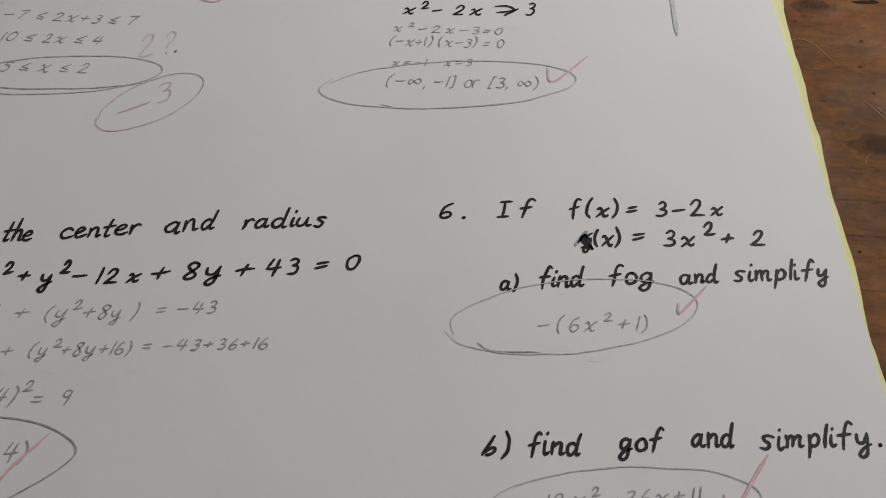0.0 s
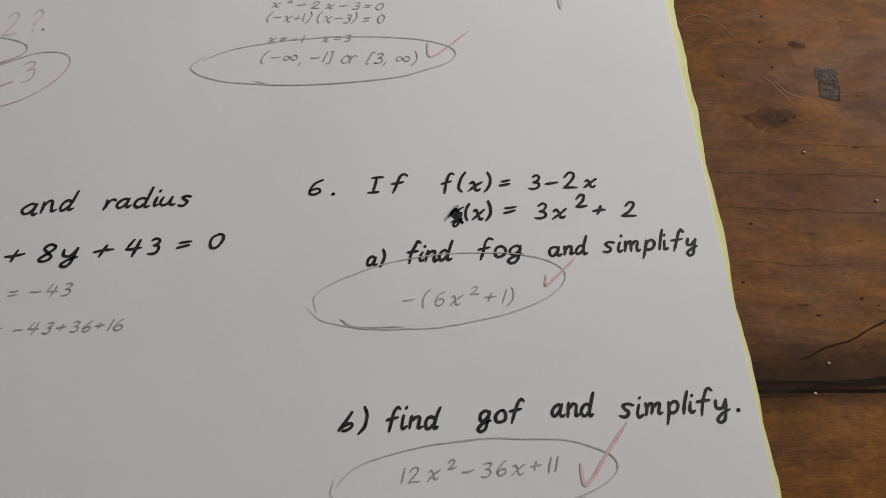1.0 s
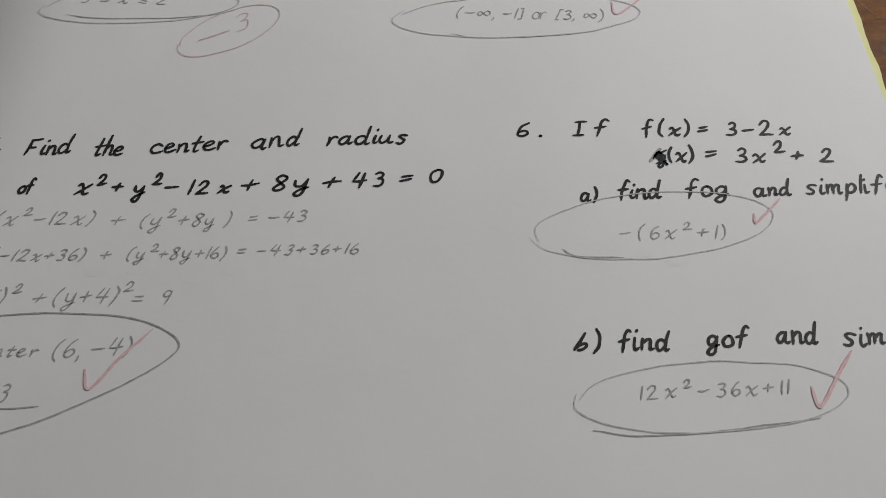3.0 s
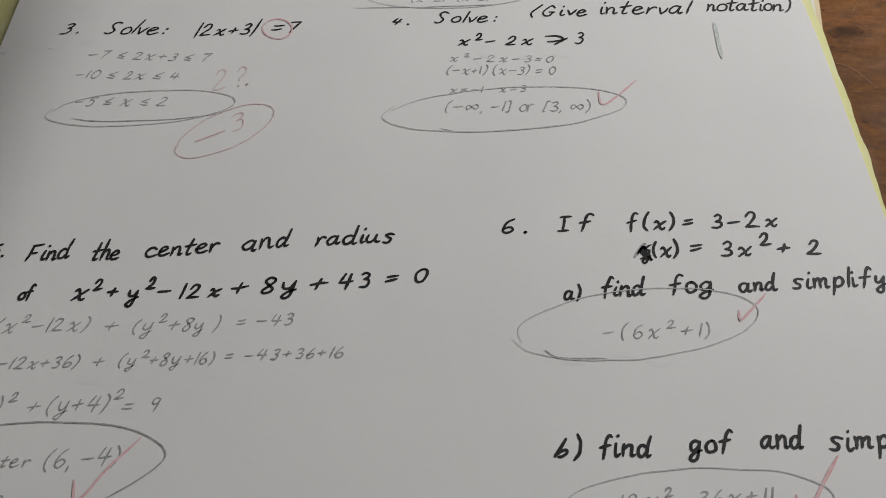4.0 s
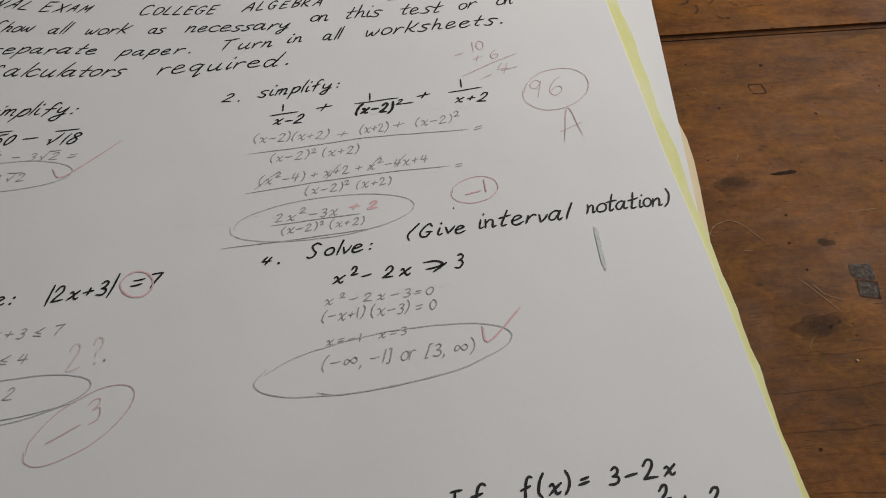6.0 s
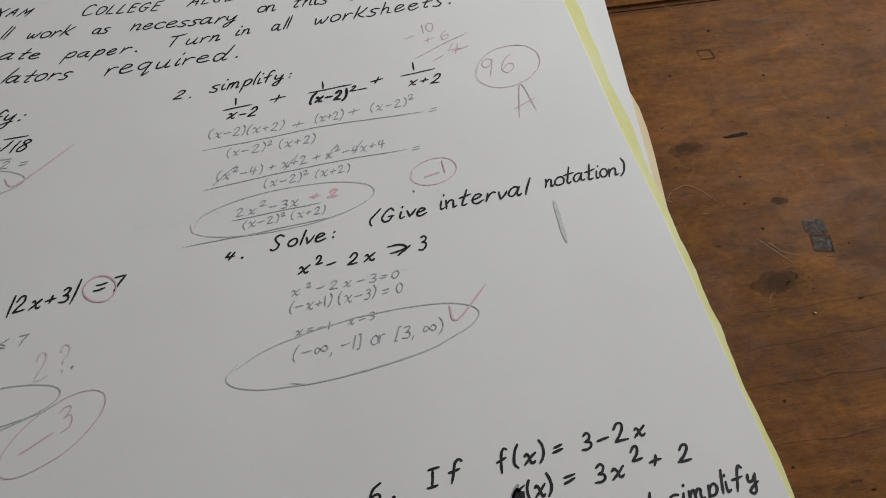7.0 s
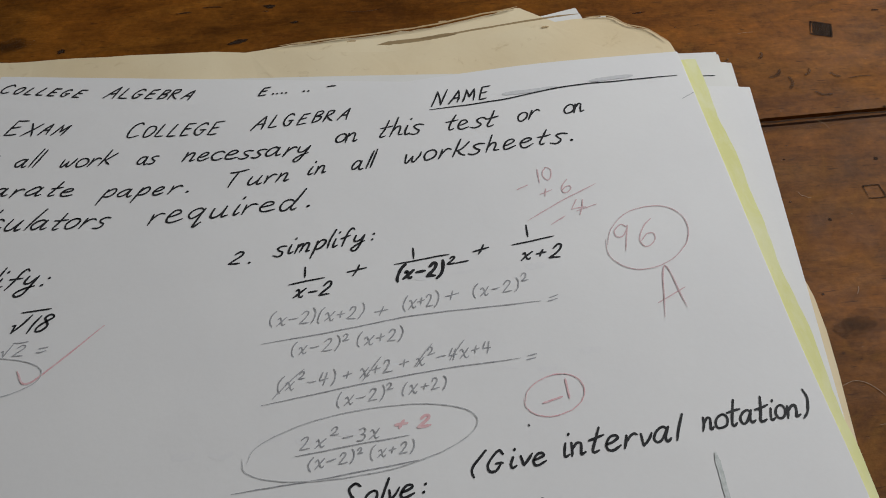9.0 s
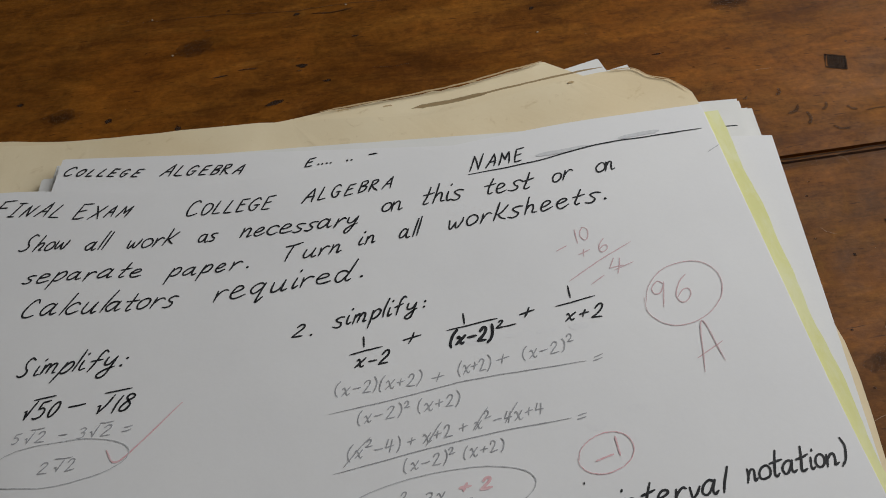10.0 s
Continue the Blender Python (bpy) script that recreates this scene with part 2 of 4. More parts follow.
def ribbon(pts, width, z, taper=0.35, wobble=0.0, seed=0, steps=8):
    """A flat line along a smooth curve through a few points, thinning at its ends."""
    P = [Vector((x, y, 0)) for x, y in pts]
    P = [P[0] * 2 - P[1]] + P + [P[-1] * 2 - P[-2]]
    line = []
    for i in range(1, len(P) - 2):
        for k in range(steps):
            t = k / steps
            a, b, c, d = P[i - 1], P[i], P[i + 1], P[i + 2]
            line.append(0.5 * (2 * b + (c - a) * t + (2 * a - 5 * b + 4 * c - d) * t * t + (3 * b - a - 3 * c + d) * t ** 3))
    line.append(P[-2])
    bm = bmesh.new()
    before = None
    n = len(line) - 1
    for i, p in enumerate(line):
        way = (line[min(n, i + 1)] - line[max(0, i - 1)]).normalized()
        side = Vector((-way.y, way.x, 0))
        end = min(i, n - i) / max(1, n * 0.12)
        w = width / 2 * (taper + (1 - taper) * min(1, end)) * (1 + 0.25 * noise.noise(p * 900 + Vector((seed, 0, 0))))
        p = p + side * wobble * (noise.noise(p * 130 + Vector((0, seed, 3))) + 0.3 * noise.noise(p * 900 + Vector((0, seed, 5))))
        height = z(p.x, p.y) if callable(z) else z
        pair = [bm.verts.new((*(p + side * w).xy, height)), bm.verts.new((*(p - side * w).xy, height))]
        if before:
            bm.faces.new((before[0], before[1], pair[1], pair[0]))
        before = pair
    return bm


def crack(pts, width, mat=DARK, wobble=0.0007, label="", name="crack", z=0.0002):
    return part(name, ribbon(pts, width, z, 0.2, wobble, len(pts), 22), mat, table, label)


# the dark seam, cracks, plugs and scars in the table top
crack([(0.16, SEAM), (0.26, SEAM + 0.0002), (0.33, SEAM), (0.45, SEAM + 0.0003), (0.575, SEAM)], 0.0007, name="seam_gap")
blot("plug", 0.2832, 0.1655, 0.0036, 0.0030, PLUG, -12, 5, 0.12, label="dark square plug")
blot("plug", 0.2822, 0.1591, 0.0031, 0.0030, PLUG, -14, 6, 0.06, label="dark square plug")
blot("plug", 0.2935, 0.324, 0.0034, 0.0032, DARK, -20, 6, 0.08, label="dark square plug")
blot("scar", 0.2765, 0.1775, 0.0028, 0.0014, STAIN, -8)
blot("scar", 0.2745, 0.2075, 0.0048, 0.0008, DARK, 3, 2, 0.3)


def square_outline(x, y, w, h, turn, width, mat):
    c, s = math.cos(radians(turn)), math.sin(radians(turn))
    ring = [(x + u * w * c - v * h * s, y + u * w * s + v * h * c) for u, v in ((-1, -0.8), (-0.8, -1), (0.8, -1), (1, -0.8), (1, 0.8), (0.8, 1), (-0.8, 1), (-1, 0.8), (-1, -0.8))]
    crack(ring, width, mat, 0.0003, name="plug_outline")


square_outline(0.2822, 0.1591, 0.0031, 0.0030, -14, 0.0006, STAIN)
square_outline(0.2800, 0.2492, 0.0026, 0.0024, 0, 0.0004, DARK)
square_outline(0.2932, 0.3240, 0.0036, 0.0034, -20, 0.0008, DARK)
part("worn_edge", ribbon([(0.2, SEAM - 0.0022), (0.3, SEAM - 0.002), (0.45, SEAM - 0.0024)], 0.0046, 0.00012, 0.3, 0.001, 8), STAIN_SOFT, table)
crack([(0.225, 0.0652), (0.243, 0.0650), (0.255, 0.0666), (0.272, 0.0682), (0.30, 0.0672), (0.36, 0.071)], 0.0009, label="long dark crack")
crack([(0.249, 0.0725), (0.262, 0.0775), (0.277, 0.0840), (0.30, 0.098), (0.33, 0.104)], 0.0005, DARK)
for k, wide in enumerate((0.017, 0.013, 0.009, 0.006)):
    part("stain", ribbon([(0.220, 0.0665), (0.240, 0.068), (0.255, 0.0695), (0.275, 0.071), (0.31, 0.074)], wide, 0.00006 + k * 0.00003, 0.15, 0.0015, 3 + k), STAIN_SOFT, table, "brown stain along a crack")
crack([(0.232, 0.1287), (0.26, 0.1283), (0.30, 0.1282), (0.37, 0.126)], 0.0002, STAIN)
crack([(0.232, 0.1175), (0.262, 0.1166), (0.29, 0.1162), (0.37, 0.119)], 0.00026, STAIN)
crack([(0.24, 0.101), (0.256, 0.0995), (0.268, 0.0998)], 0.0002, STAIN)
crack([(0.245, 0.1395), (0.275, 0.1388), (0.32, 0.1392)], 0.00018, STAIN)
for x, y, rx, ry, turn in ((0.079, 0.3436, 0.0036, 0.0013, 12), (0.0998, 0.352, 0.0018, 0.0008, 0), (0.0903, 0.3624, 0.0026, 0.0012, -8), (0.042, 0.337, 0.0013, 0.0017, 30),
                           (0.0575, 0.3625, 0.003, 0.0004, 5), (0.2535, 0.312, 0.0014, 0.0006, 35), (0.2862, 0.262, 0.0008, 0.0008, 0), (0.297, 0.2345, 0.0006, 0.0006, 0), (0.262, 0.2405, 0.0006, 0.0006, 0)):
    blot("scar", x, y, rx * 0.85, ry * 0.85, DARK if x < 0.2 or rx < 0.001 and ry < 0.001 else STAIN, turn, 2, 0.35)
for x, y, turn, size in ((0.268, 0.3035, 35, 0.0034), (0.2715, 0.2985, 75, 0.0032), (0.2795, 0.303, 50, 0.0022), (0.2815, 0.2925, -20, 0.0030), (0.289, 0.3005, -40, 0.0020), (0.266, 0.313, 60, 0.0020)):
    c, s = math.cos(radians(turn)) * size, math.sin(radians(turn)) * size
    crack([(x - c, y - s), (x + s * 0.35, y - c * 0.35), (x + c, y + s)], 0.0011, STAIN, 0.0003, name="dent")
crack([(0.2925, 0.2982), (0.297, 0.2986), (0.3012, 0.2984)], 0.0005, STAIN, 0.0003, name="dent")
# the far plank: a long hairline crack, dark knots and a few nicks
crack([(0.02, 0.4028), (0.055, 0.401), (0.083, 0.3974), (0.110, 0.3972), (0.15, 0.395)], 0.0004, STAIN, label="long hairline crack")
crack([(0.095, 0.3935), (0.104, 0.3930), (0.113, 0.3938)], 0.0006, DARK)
crack([(0.0643, 0.3649), (0.068, 0.3646), (0.0721, 0.364)], 0.0005, DARK)
crack([(0.1182, 0.3562), (0.125, 0.3551), (0.133, 0.3553)], 0.0003, STAIN)
for x, y, rx, ry in ((0.0462, 0.3822, 0.008, 0.006), (0.2671, 0.3667, 0.009, 0.005), (-0.004, 0.352, 0.007, 0.004), (0.255, 0.205, 0.008, 0.004), (0.262, 0.148, 0.010, 0.005)):
    for k in range(4):
        blot("stain", x, y, rx * (1 - 0.2 * k), ry * (1 - 0.2 * k), STAIN_SOFT, 6, 2, 0.3, 0.00005 + 0.00002 * k, "soft dark knot", k)
for x, y, r in ((0.0146, 0.3463, 0.0011), (-0.0215, 0.3619, 0.0009), (0.1868, 0.3782, 0.0008), (0.0889, 0.3947, 0.0009)):
    blot("scar", x, y, r * 1.4, r, DARK, 10, 2, 0.35)
for pts in (((0.239, 0.1831), (0.243, 0.1880), (0.250, 0.1885), (0.2577, 0.1789)), ((0.262, 0.165), (0.267, 0.158), (0.2705, 0.152)), ((0.2655, 0.1625), (0.2685, 0.1585), (0.2735, 0.1560))):
    crack(pts, 0.00016, SCRATCH, 0.0004, name="scratch")
rnd = random.Random(5)
for _ in range(70):
    x, y = rnd.uniform(-0.02, 0.38), rnd.uniform(0.0, 0.46)
    if x < 0.235 and y < 0.325:
        continue
    a = rnd.uniform(-6, 6)
    blot("scar", x, y, rnd.uniform(0.0004, 0.0024), rnd.uniform(0.0002, 0.0004), rnd.choice((DARK, STAIN)), a, 2, 0.3, seed=rnd.randrange(999))
for _ in range(60):
    x, y = rnd.uniform(0.228, 0.33), rnd.uniform(0.06, 0.34)
    r = rnd.uniform(0.00018, 0.00042)
    blot("pinhole", x, y, r * 1.3, r, rnd.choice((DARK, STAIN)), 0, 2, 0.3, seed=rnd.randrange(999))
for _ in range(16):
    x, y, a = rnd.uniform(0.235, 0.34), rnd.uniform(0.03, 0.34), rnd.uniform(0, math.tau)
    d = Vector((math.cos(a), math.sin(a) * 0.7)) * rnd.uniform(0.003, 0.010)
    crack([(x, y), (x + d.x * 0.5 + rnd.uniform(-0.001, 0.001), y + d.y * 0.5), (x + d.x, y + d.y)], 0.00015, SCRATCH, 0.0008, name="scratch")
for x, y in ((0.2575, 0.0722), (0.252, 0.0645), (0.268, 0.136), (0.285, 0.12), (0.027, 0.4035), (0.0373, 0.3788), (0.1101, 0.3966), (0.1861, 0.3629)):
    bm = bmesh.new()
    bmesh.ops.create_icosphere(bm, subdivisions=1, radius=0.00045, matrix=Matrix.Diagonal((1.2, 0.8, 0.5, 1)))
    tagged(part("crumb", bm, CRUMB), "tiny pale crumb lying on the table", "crumb", "crumbs on the table").location = (x, y, 0.0003)


# ---- the stack of papers ----
def smooth(t):
    t = max(0.0, min(1.0, t))
    return t * t * (3 - 2 * t)


def sag(x, y):
    """How far the upper sheets dip below the flat: along the left edge, and a little at the right one."""
    left = max(0.0, (0.03 - x) / 0.03)
    return 0.006 * left ** 2 * smooth((0.25 - y) / 0.12) + 0.0002 * max(0.0, (x - 0.19) / 0.03) ** 2


def page_z(x, y):
    return PAGE - sag(x, y)


def sheet(m, mat, parent, size=(0.2159, 0.2794), thick=0.00012, wave=0.0, drop=None, edge_wave=0.0, seed=0, cuts=(28, 36), sheets=1, spread=0.0, gap=0.0003, top_cut=None, bulge=0.0):
    """Sheets of paper, lower left corner at the pose m, each a thin closed body; wave lifts and dips them, drop(x, y) is how far they sag."""
    rnd = random.Random(seed)
    w, h = size
    for k in range(sheets):
        bm = bmesh.new()
        dx, dy, turn = (rnd.uniform(-spread, spread), rnd.uniform(-spread, spread), rnd.uniform(-spread, spread) * 4) if k else (0, 0, 0)
        layers = []
        for top in (0, 1):
            grid = []
            for j in range(cuts[1] + 1):
                line = []
                for i in range(cuts[0] + 1):
                    x = i / cuts[0] * w
                    y = j / cuts[1] * (h - (top_cut(x) if top_cut else 0))
                    if i == cuts[0]:
                        x += bulge * smooth((0.19 - y) / 0.04)
                    if edge_wave and i == cuts[0]:
                        x += edge_wave * noise.noise(Vector((seed, y * 60, 0))) + 0.4 * edge_wave * noise.noise(Vector((seed, y * 190, 4)))
                    p = m @ (Matrix.Rotation(turn, 4, "Z") @ Vector((x, y, 0))) + Vector((dx, dy, 0))
                    z = p.z - k * gap - (drop(p.x, p.y) if drop else 0) + wave * noise.noise(Vector((p.x * 28, p.y * 28, seed)))
                    line.append(bm.verts.new((p.x, p.y, z + top * thick)))
                grid.append(line)
            layers.append(grid)
        lo, hi = layers
        for j in range(cuts[1]):
            for i in range(cuts[0]):
                bm.faces.new((hi[j][i], hi[j][i + 1], hi[j + 1][i + 1], hi[j + 1][i]))
                bm.faces.new((lo[j][i], lo[j + 1][i], lo[j + 1][i + 1], lo[j][i + 1]))
        for i in range(cuts[0]):
            bm.faces.new((lo[0][i], lo[0][i + 1], hi[0][i + 1], hi[0][i]))
            bm.faces.new((lo[-1][i + 1], lo[-1][i], hi[-1][i], hi[-1][i + 1]))
        for j in range(cuts[1]):
            bm.faces.new((lo[j + 1][0], lo[j][0], hi[j][0], hi[j + 1][0]))
            bm.faces.new((lo[j][-1], lo[j + 1][-1], hi[j + 1][-1], hi[j][-1]))
        bm.normal_update()
        for face in bm.faces:
            face.smooth = True
        for edge in bm.edges:
            if len(edge.link_faces) == 2 and edge.calc_face_angle() > 0.6:
                edge.smooth = False
        part("sheet", bm, mat, parent)


def worn_top(x):
    """The exam's top edge is bowed, a little lower along its middle."""
    return 0.0045 * smooth((0.185 - x) / 0.08) - 0.0085 * smooth((0.06 - x) / 0.06)


exam = thing("exam_paper", "white algebra exam sheet with black handwriting, pencil answers and red marks", "paper")
sheet(pose(0, 0, PAGE - 0.00012), PAPER, exam, drop=sag, cuts=(72, 80), top_cut=worn_top, bulge=0.0012)
sheet(pose(0.0004, 0.0003, PAGE - 0.0005), PAPER, exam, drop=sag, sheets=2, spread=0.0002, seed=2, top_cut=worn_top, bulge=0.001)

# yellow pad sheets under the exam
pad = thing("yellow_pad_sheet", "yellow pad sheet with a wavy edge showing under the exam", "paper", "yellow sheets in the stack")
sheet(pose(0.0018, 0.0000, PAGE - 0.0010, 0, 0, -0.7), YELLOW, pad, drop=sag, edge_wave=0.0009, seed=3, cuts=(28, 110), top_cut=lambda x: 0.008 * smooth((0.205 - x) / 0.03))
pad = thing("yellow_pad_sheet", "yellow pad sheets jutting from the stack's edge", "paper", "yellow sheets in the stack")
sheet(pose(-0.0122, -0.006, PAGE - 0.0016, 0, 0, -0.4), YELLOW, pad, drop=sag, sheets=2, spread=0.0016, seed=4)

# other exams and the folder, from the top down
GROUP = "loose exams in the stack"
header_exam = thing("exam_paper", "skewed white exam sheet with its heading peeking out", "paper", GROUP)
sheet(pose(-0.0182, 0.0198, PAGE - 0.0036, 0, 0, -8), PAPER, header_exam, drop=sag, sheets=4, spread=0.0006, seed=6)


def outline_card(name, pts, z, mat, parent, label="", thick=0.0004, wave=0.0008, seed=0):
    """Card cut to a rounded outline, with thickness and slightly uneven lie."""
    P = [Vector((x, y)) for x, y in pts]
    soft = []
    for k in range(len(P)):
        a, b, c, d = P[k - 1], P[k], P[(k + 1) % len(P)], P[(k + 2) % len(P)]
        reach = (c - b).length
        far = reach > 0.05
        a = b + (a - b).normalized() * min(reach, (a - b).length)
        d = c + (d - c).normalized() * min(reach, (d - c).length)
        for j in range(1 if far else 4):
            t = j / 4
            soft.append(0.5 * (2 * b + (c - a) * t + (2 * a - 5 * b + 4 * c - d) * t * t + (3 * b - a - 3 * c + d) * t ** 3) if j else b)
    bm = flat_outline([tuple(p) for p in soft], 0)
    edge_count = 3
    for _ in range(edge_count):
        bmesh.ops.subdivide_edges(bm, edges=[e for e in bm.edges if e.calc_length() > 0.012], cuts=1)
        bmesh.ops.triangulate(bm, faces=bm.faces[:])
    made = bmesh.ops.extrude_face_region(bm, geom=bm.faces[:])
    for vert in (g for g in made["geom"] if isinstance(g, bmesh.types.BMVert)):
        vert.co.z += thick
    for vert in bm.verts:
        rough = 0.0006 * noise.noise(Vector((vert.co.x * 300, vert.co.y * 300, seed)))
        vert.co.y += rough
        vert.co.z += z + wave * noise.noise(Vector((vert.co.x * 30, vert.co.y * 30, seed)))
    bmesh.ops.recalc_face_normals(bm, faces=bm.faces[:])
    return part(name, bm, mat, parent, label)


folder = thing("manila_folder", "worn cream manila folder with a torn tab", "folder")
outline_card("front_flap", [(-0.018, 0.012), (0.207, 0.012), (0.2125, 0.06), (0.2160, 0.11), (0.2235, 0.1619), (0.2290, 0.2006), (0.2240, 0.235), (0.2210, 0.262), (0.2205, 0.278), (0.2200, 0.2920), (0.2150, 0.2985), (0.2090, 0.3015),
                            (0.2050, 0.3060), (0.1960, 0.3068), (0.1800, 0.3050), (0.1600, 0.3020), (0.1330, 0.2990), (0.1100, 0.3020), (0.0700, 0.3060), (0.0100, 0.3095), (-0.014, 0.310)], PAGE - 0.0088, MANILA, folder, seed=1)
outline_card("back_flap", [(-0.020, 0.010), (0.207, 0.010), (0.212, 0.07), (0.222, 0.17), (0.230, 0.25), (0.222, 0.290), (0.205, 0.302), (0.1893, 0.3112), (0.1835, 0.3125), (0.1810, 0.3150), (0.1785, 0.3215), (0.1700, 0.3196), (0.1476, 0.3156),
                           (0.1347, 0.3142), (0.1130, 0.3128), (0.0990, 0.3118), (0.0705, 0.3098), (0.0122, 0.3150), (-0.016, 0.317)], PAGE - 0.0142, MANILA, folder, "torn cream tab", seed=2)
# dark brown for the front flap's torn edge, its shadow line painted in
FLAP_SHADE = material("torn_flap_edge_shadow", (0.30, 0.21, 0.10), 0.8)[0]
RIM = material("browned_card_rim", (0.46, 0.33, 0.17), 0.85)[0]
# painted shadow between the two flaps, along the torn edge
part("crease", ribbon([(0.1300, 0.3018), (0.1400, 0.3026), (0.1480, 0.3032), (0.1560, 0.3043)], 0.0017, PAGE - 0.0079, 0.05, 0.0003, 2), FLAP_SHADE, folder, "torn flap edge with its shadow painted in brown")
part("crease", ribbon([(0.1440, 0.3030), (0.1600, 0.3048), (0.1780, 0.3071), (0.1950, 0.3085)], 0.0008, PAGE - 0.0078, 0.2, 0.0005, 5), FLAP_SHADE, folder, "torn flap edge with its shadow painted in brown")
part("rim", ribbon([(0.0990, 0.3115), (0.1130, 0.3125), (0.1347, 0.3139), (0.1476, 0.3153), (0.1700, 0.3193), (0.1775, 0.3209)], 0.0007, PAGE - 0.0131, 0.2, 0.0004, 7), RIM, folder, "browned torn rim")
part("rim", ribbon([(0.1960, 0.3064), (0.2040, 0.3058), (0.2085, 0.3016), (0.2145, 0.2984), (0.2192, 0.2922)], 0.0005, PAGE - 0.0077, 0.2, 0.0003, 9), RIM, folder, "browned worn rim")
for x, y, long in ((0.106, 0.3052, 0.004), (0.121, 0.3042, 0.003), (0.182, 0.3032, 0.0022), (0.150, 0.3098, 0.003)):
    part("mark", ribbon([(x, y), (x + long * 0.5, y + 0.0003), (x + long, y + 0.0002)], 0.0007, PAGE - 0.0078, 0.2, 0.0003, 4), RIM, folder, "brown scuff mark")


def loose(x, y, drop_by, turn, n, seed, size=(0.2159, 0.2794), mat=PAPER_OLD, label="white exam sheets fanned out in the stack", spread=0.0008):
    ob = thing("exam_paper", label, "paper", GROUP)
    sheet(pose(x, y, PAGE - drop_by, 0, 0, turn), mat, ob, size=size, sheets=n, spread=spread, seed=seed, cuts=(8, 10), wave=0.0003)
    return ob


def corner_at(cx, cy, turn, w=0.2159, h=0.2794):
    t = radians(turn)
    return cx - (w * math.cos(t) - h * math.sin(t)), cy - (w * math.sin(t) + h * math.cos(t))


loose(*corner_at(0.2290, 0.2745, -4.5), 0.0060, -4.5, 3, 8)
loose(*corner_at(0.2338, 0.2885, -4.6), 0.0106, -4.6, 4, 9)
loose(*corner_at(0.2380, 0.2850, -6.2), 0.0122, -6.2, 4, 10)
SLIP = (0.13, 0.10)
loose(*corner_at(0.1972, 0.3200, 13, *SLIP), 0.0150, 13, 2, 11, SLIP, PAPER_OLD, "white paper slips tucked into the folder")
loose(*corner_at(0.2068, 0.3165, 12, *SLIP), 0.0164, 12, 2, 12, SLIP, PAPER_OLD, "white paper slips tucked into the folder")
loose(*corner_at(0.2318, 0.2795, -5.2), 0.0084, -5.2, 2, 14)
loose(0.0118, 0.0400, 0.0190, 1.2, 3, 13, (0.2159, 0.20))
for k, (dx, dy, turn) in enumerate(((0.000, 0.010, 0.4), (0.004, 0.014, -0.6), (-0.003, 0.008, 0.8), (0.002, 0.012, -0.3), (0.0, 0.010, 0.5))):
    loose(dx, dy, 0.0206 + k * 0.0032, turn, 10, 20 + k, (0.2120, 0.2760), PAPER_OLD, "thick bundle of white exam sheets low in the stack", 0.0012)


# ---- handwriting ----
NAMES = {"pen": "handwriting", "pencil": "pencil_writing"}
COLOURS = {"pen": "black pen", "pencil": "grey pencil", "faintgrey": "faint grey pencil", "redpencil": "reddish pencil", "redcheck": "red pencil", "red": "soft red pencil", "faintred": "faint red pencil", "smudge": "grey smudge", "ghost": "faint bleed-through"}
CAP = 0.73
SLANT = {"pen": 0.38, "pencil": 0.2}
HALF = {"pen": 0.00025, "pencil": 0.00014, "redpencil": 0.00015, "red": 0.00033, "faintred": 0.00022}

# the signs of this hand: pen strokes on a grid of tenths, base line at 0
HAND = {}
HAND["a"] = "3.7,4.3 2.4,5 1,4.2 .3,2.2 1,.5 2.2,.7 3.3,2.6 3.9,4.9/3.9,4.9 3.5,1.6 4,.2 5.2,.9"
HAND["b"] = "2.8,7.4 1.5,4 .3,.3/.4,.9 1.8,2.9 3.3,3.4 3.5,2 2.4,.6 1.2,.3"
HAND["c"] = "3.6,4.1 2.5,5 1,4.2 .3,2.2 1,.3 2.5,.1 4.2,1.3"
HAND["d"] = "3.5,4 2.2,4.8 .9,4 .3,2 .9,.3 2.1,.5 3.4,2.4/4.6,8 3.9,5 3.4,1.6 3.8,.1 4.9,.7"
HAND["e"] = ".4,2.3 2,2.7 3.3,3.8 2.6,4.9 1.2,4.5 .3,2.4 .9,.4 2.3,0 4.4,1.2"
HAND["f"] = "4.4,7.3 3.3,7.9 2.4,6.6 1.9,3.4 1.4,-.6/.2,4.3 2,4.6 3.9,5"
HAND["g"] = "3.6,4.3 2.4,5 1,4.2 .4,2.6 1,.9 2.2,1 3.4,2.8 3.8,4.9/3.8,4.9 3.5,1 2.9,-1.8 1.4,-2.6 .4,-1.6 1.8,-.3 4.4,.9"
HAND["h"] = "1.3,7.9 .9,4 .5,0/.6,2.3 1.7,4.3 2.9,4.6 3.3,3 3.1,.6 4.4,.5"
HAND["i"] = ".8,4.8 .5,1.8 .9,.1 2.1,.8/1.2,6.5 1.5,7"
HAND["k"] = "1.2,7.6 .8,4 .5,0/4.2,6.2 2.4,4 .8,2.9/1.4,3.2 2.6,1.4 4.2,.1"
HAND["l"] = "1.6,7.9 1,4 .7,.1"
HAND["m"] = ".5,4.8 .6,2.5 .4,0/.5,2.4 1.5,4.5 2.4,4.4 2.5,2.4 2.3,.1/2.4,2.4 3.5,4.5 4.5,4.3 4.5,2 4.6,.2 5.5,.6"
HAND["n"] = ".5,4.8 .6,2.5 .4,0/.5,2.4 1.8,4.5 2.9,4.3 3,2.2 3.1,.2 4.3,.8"
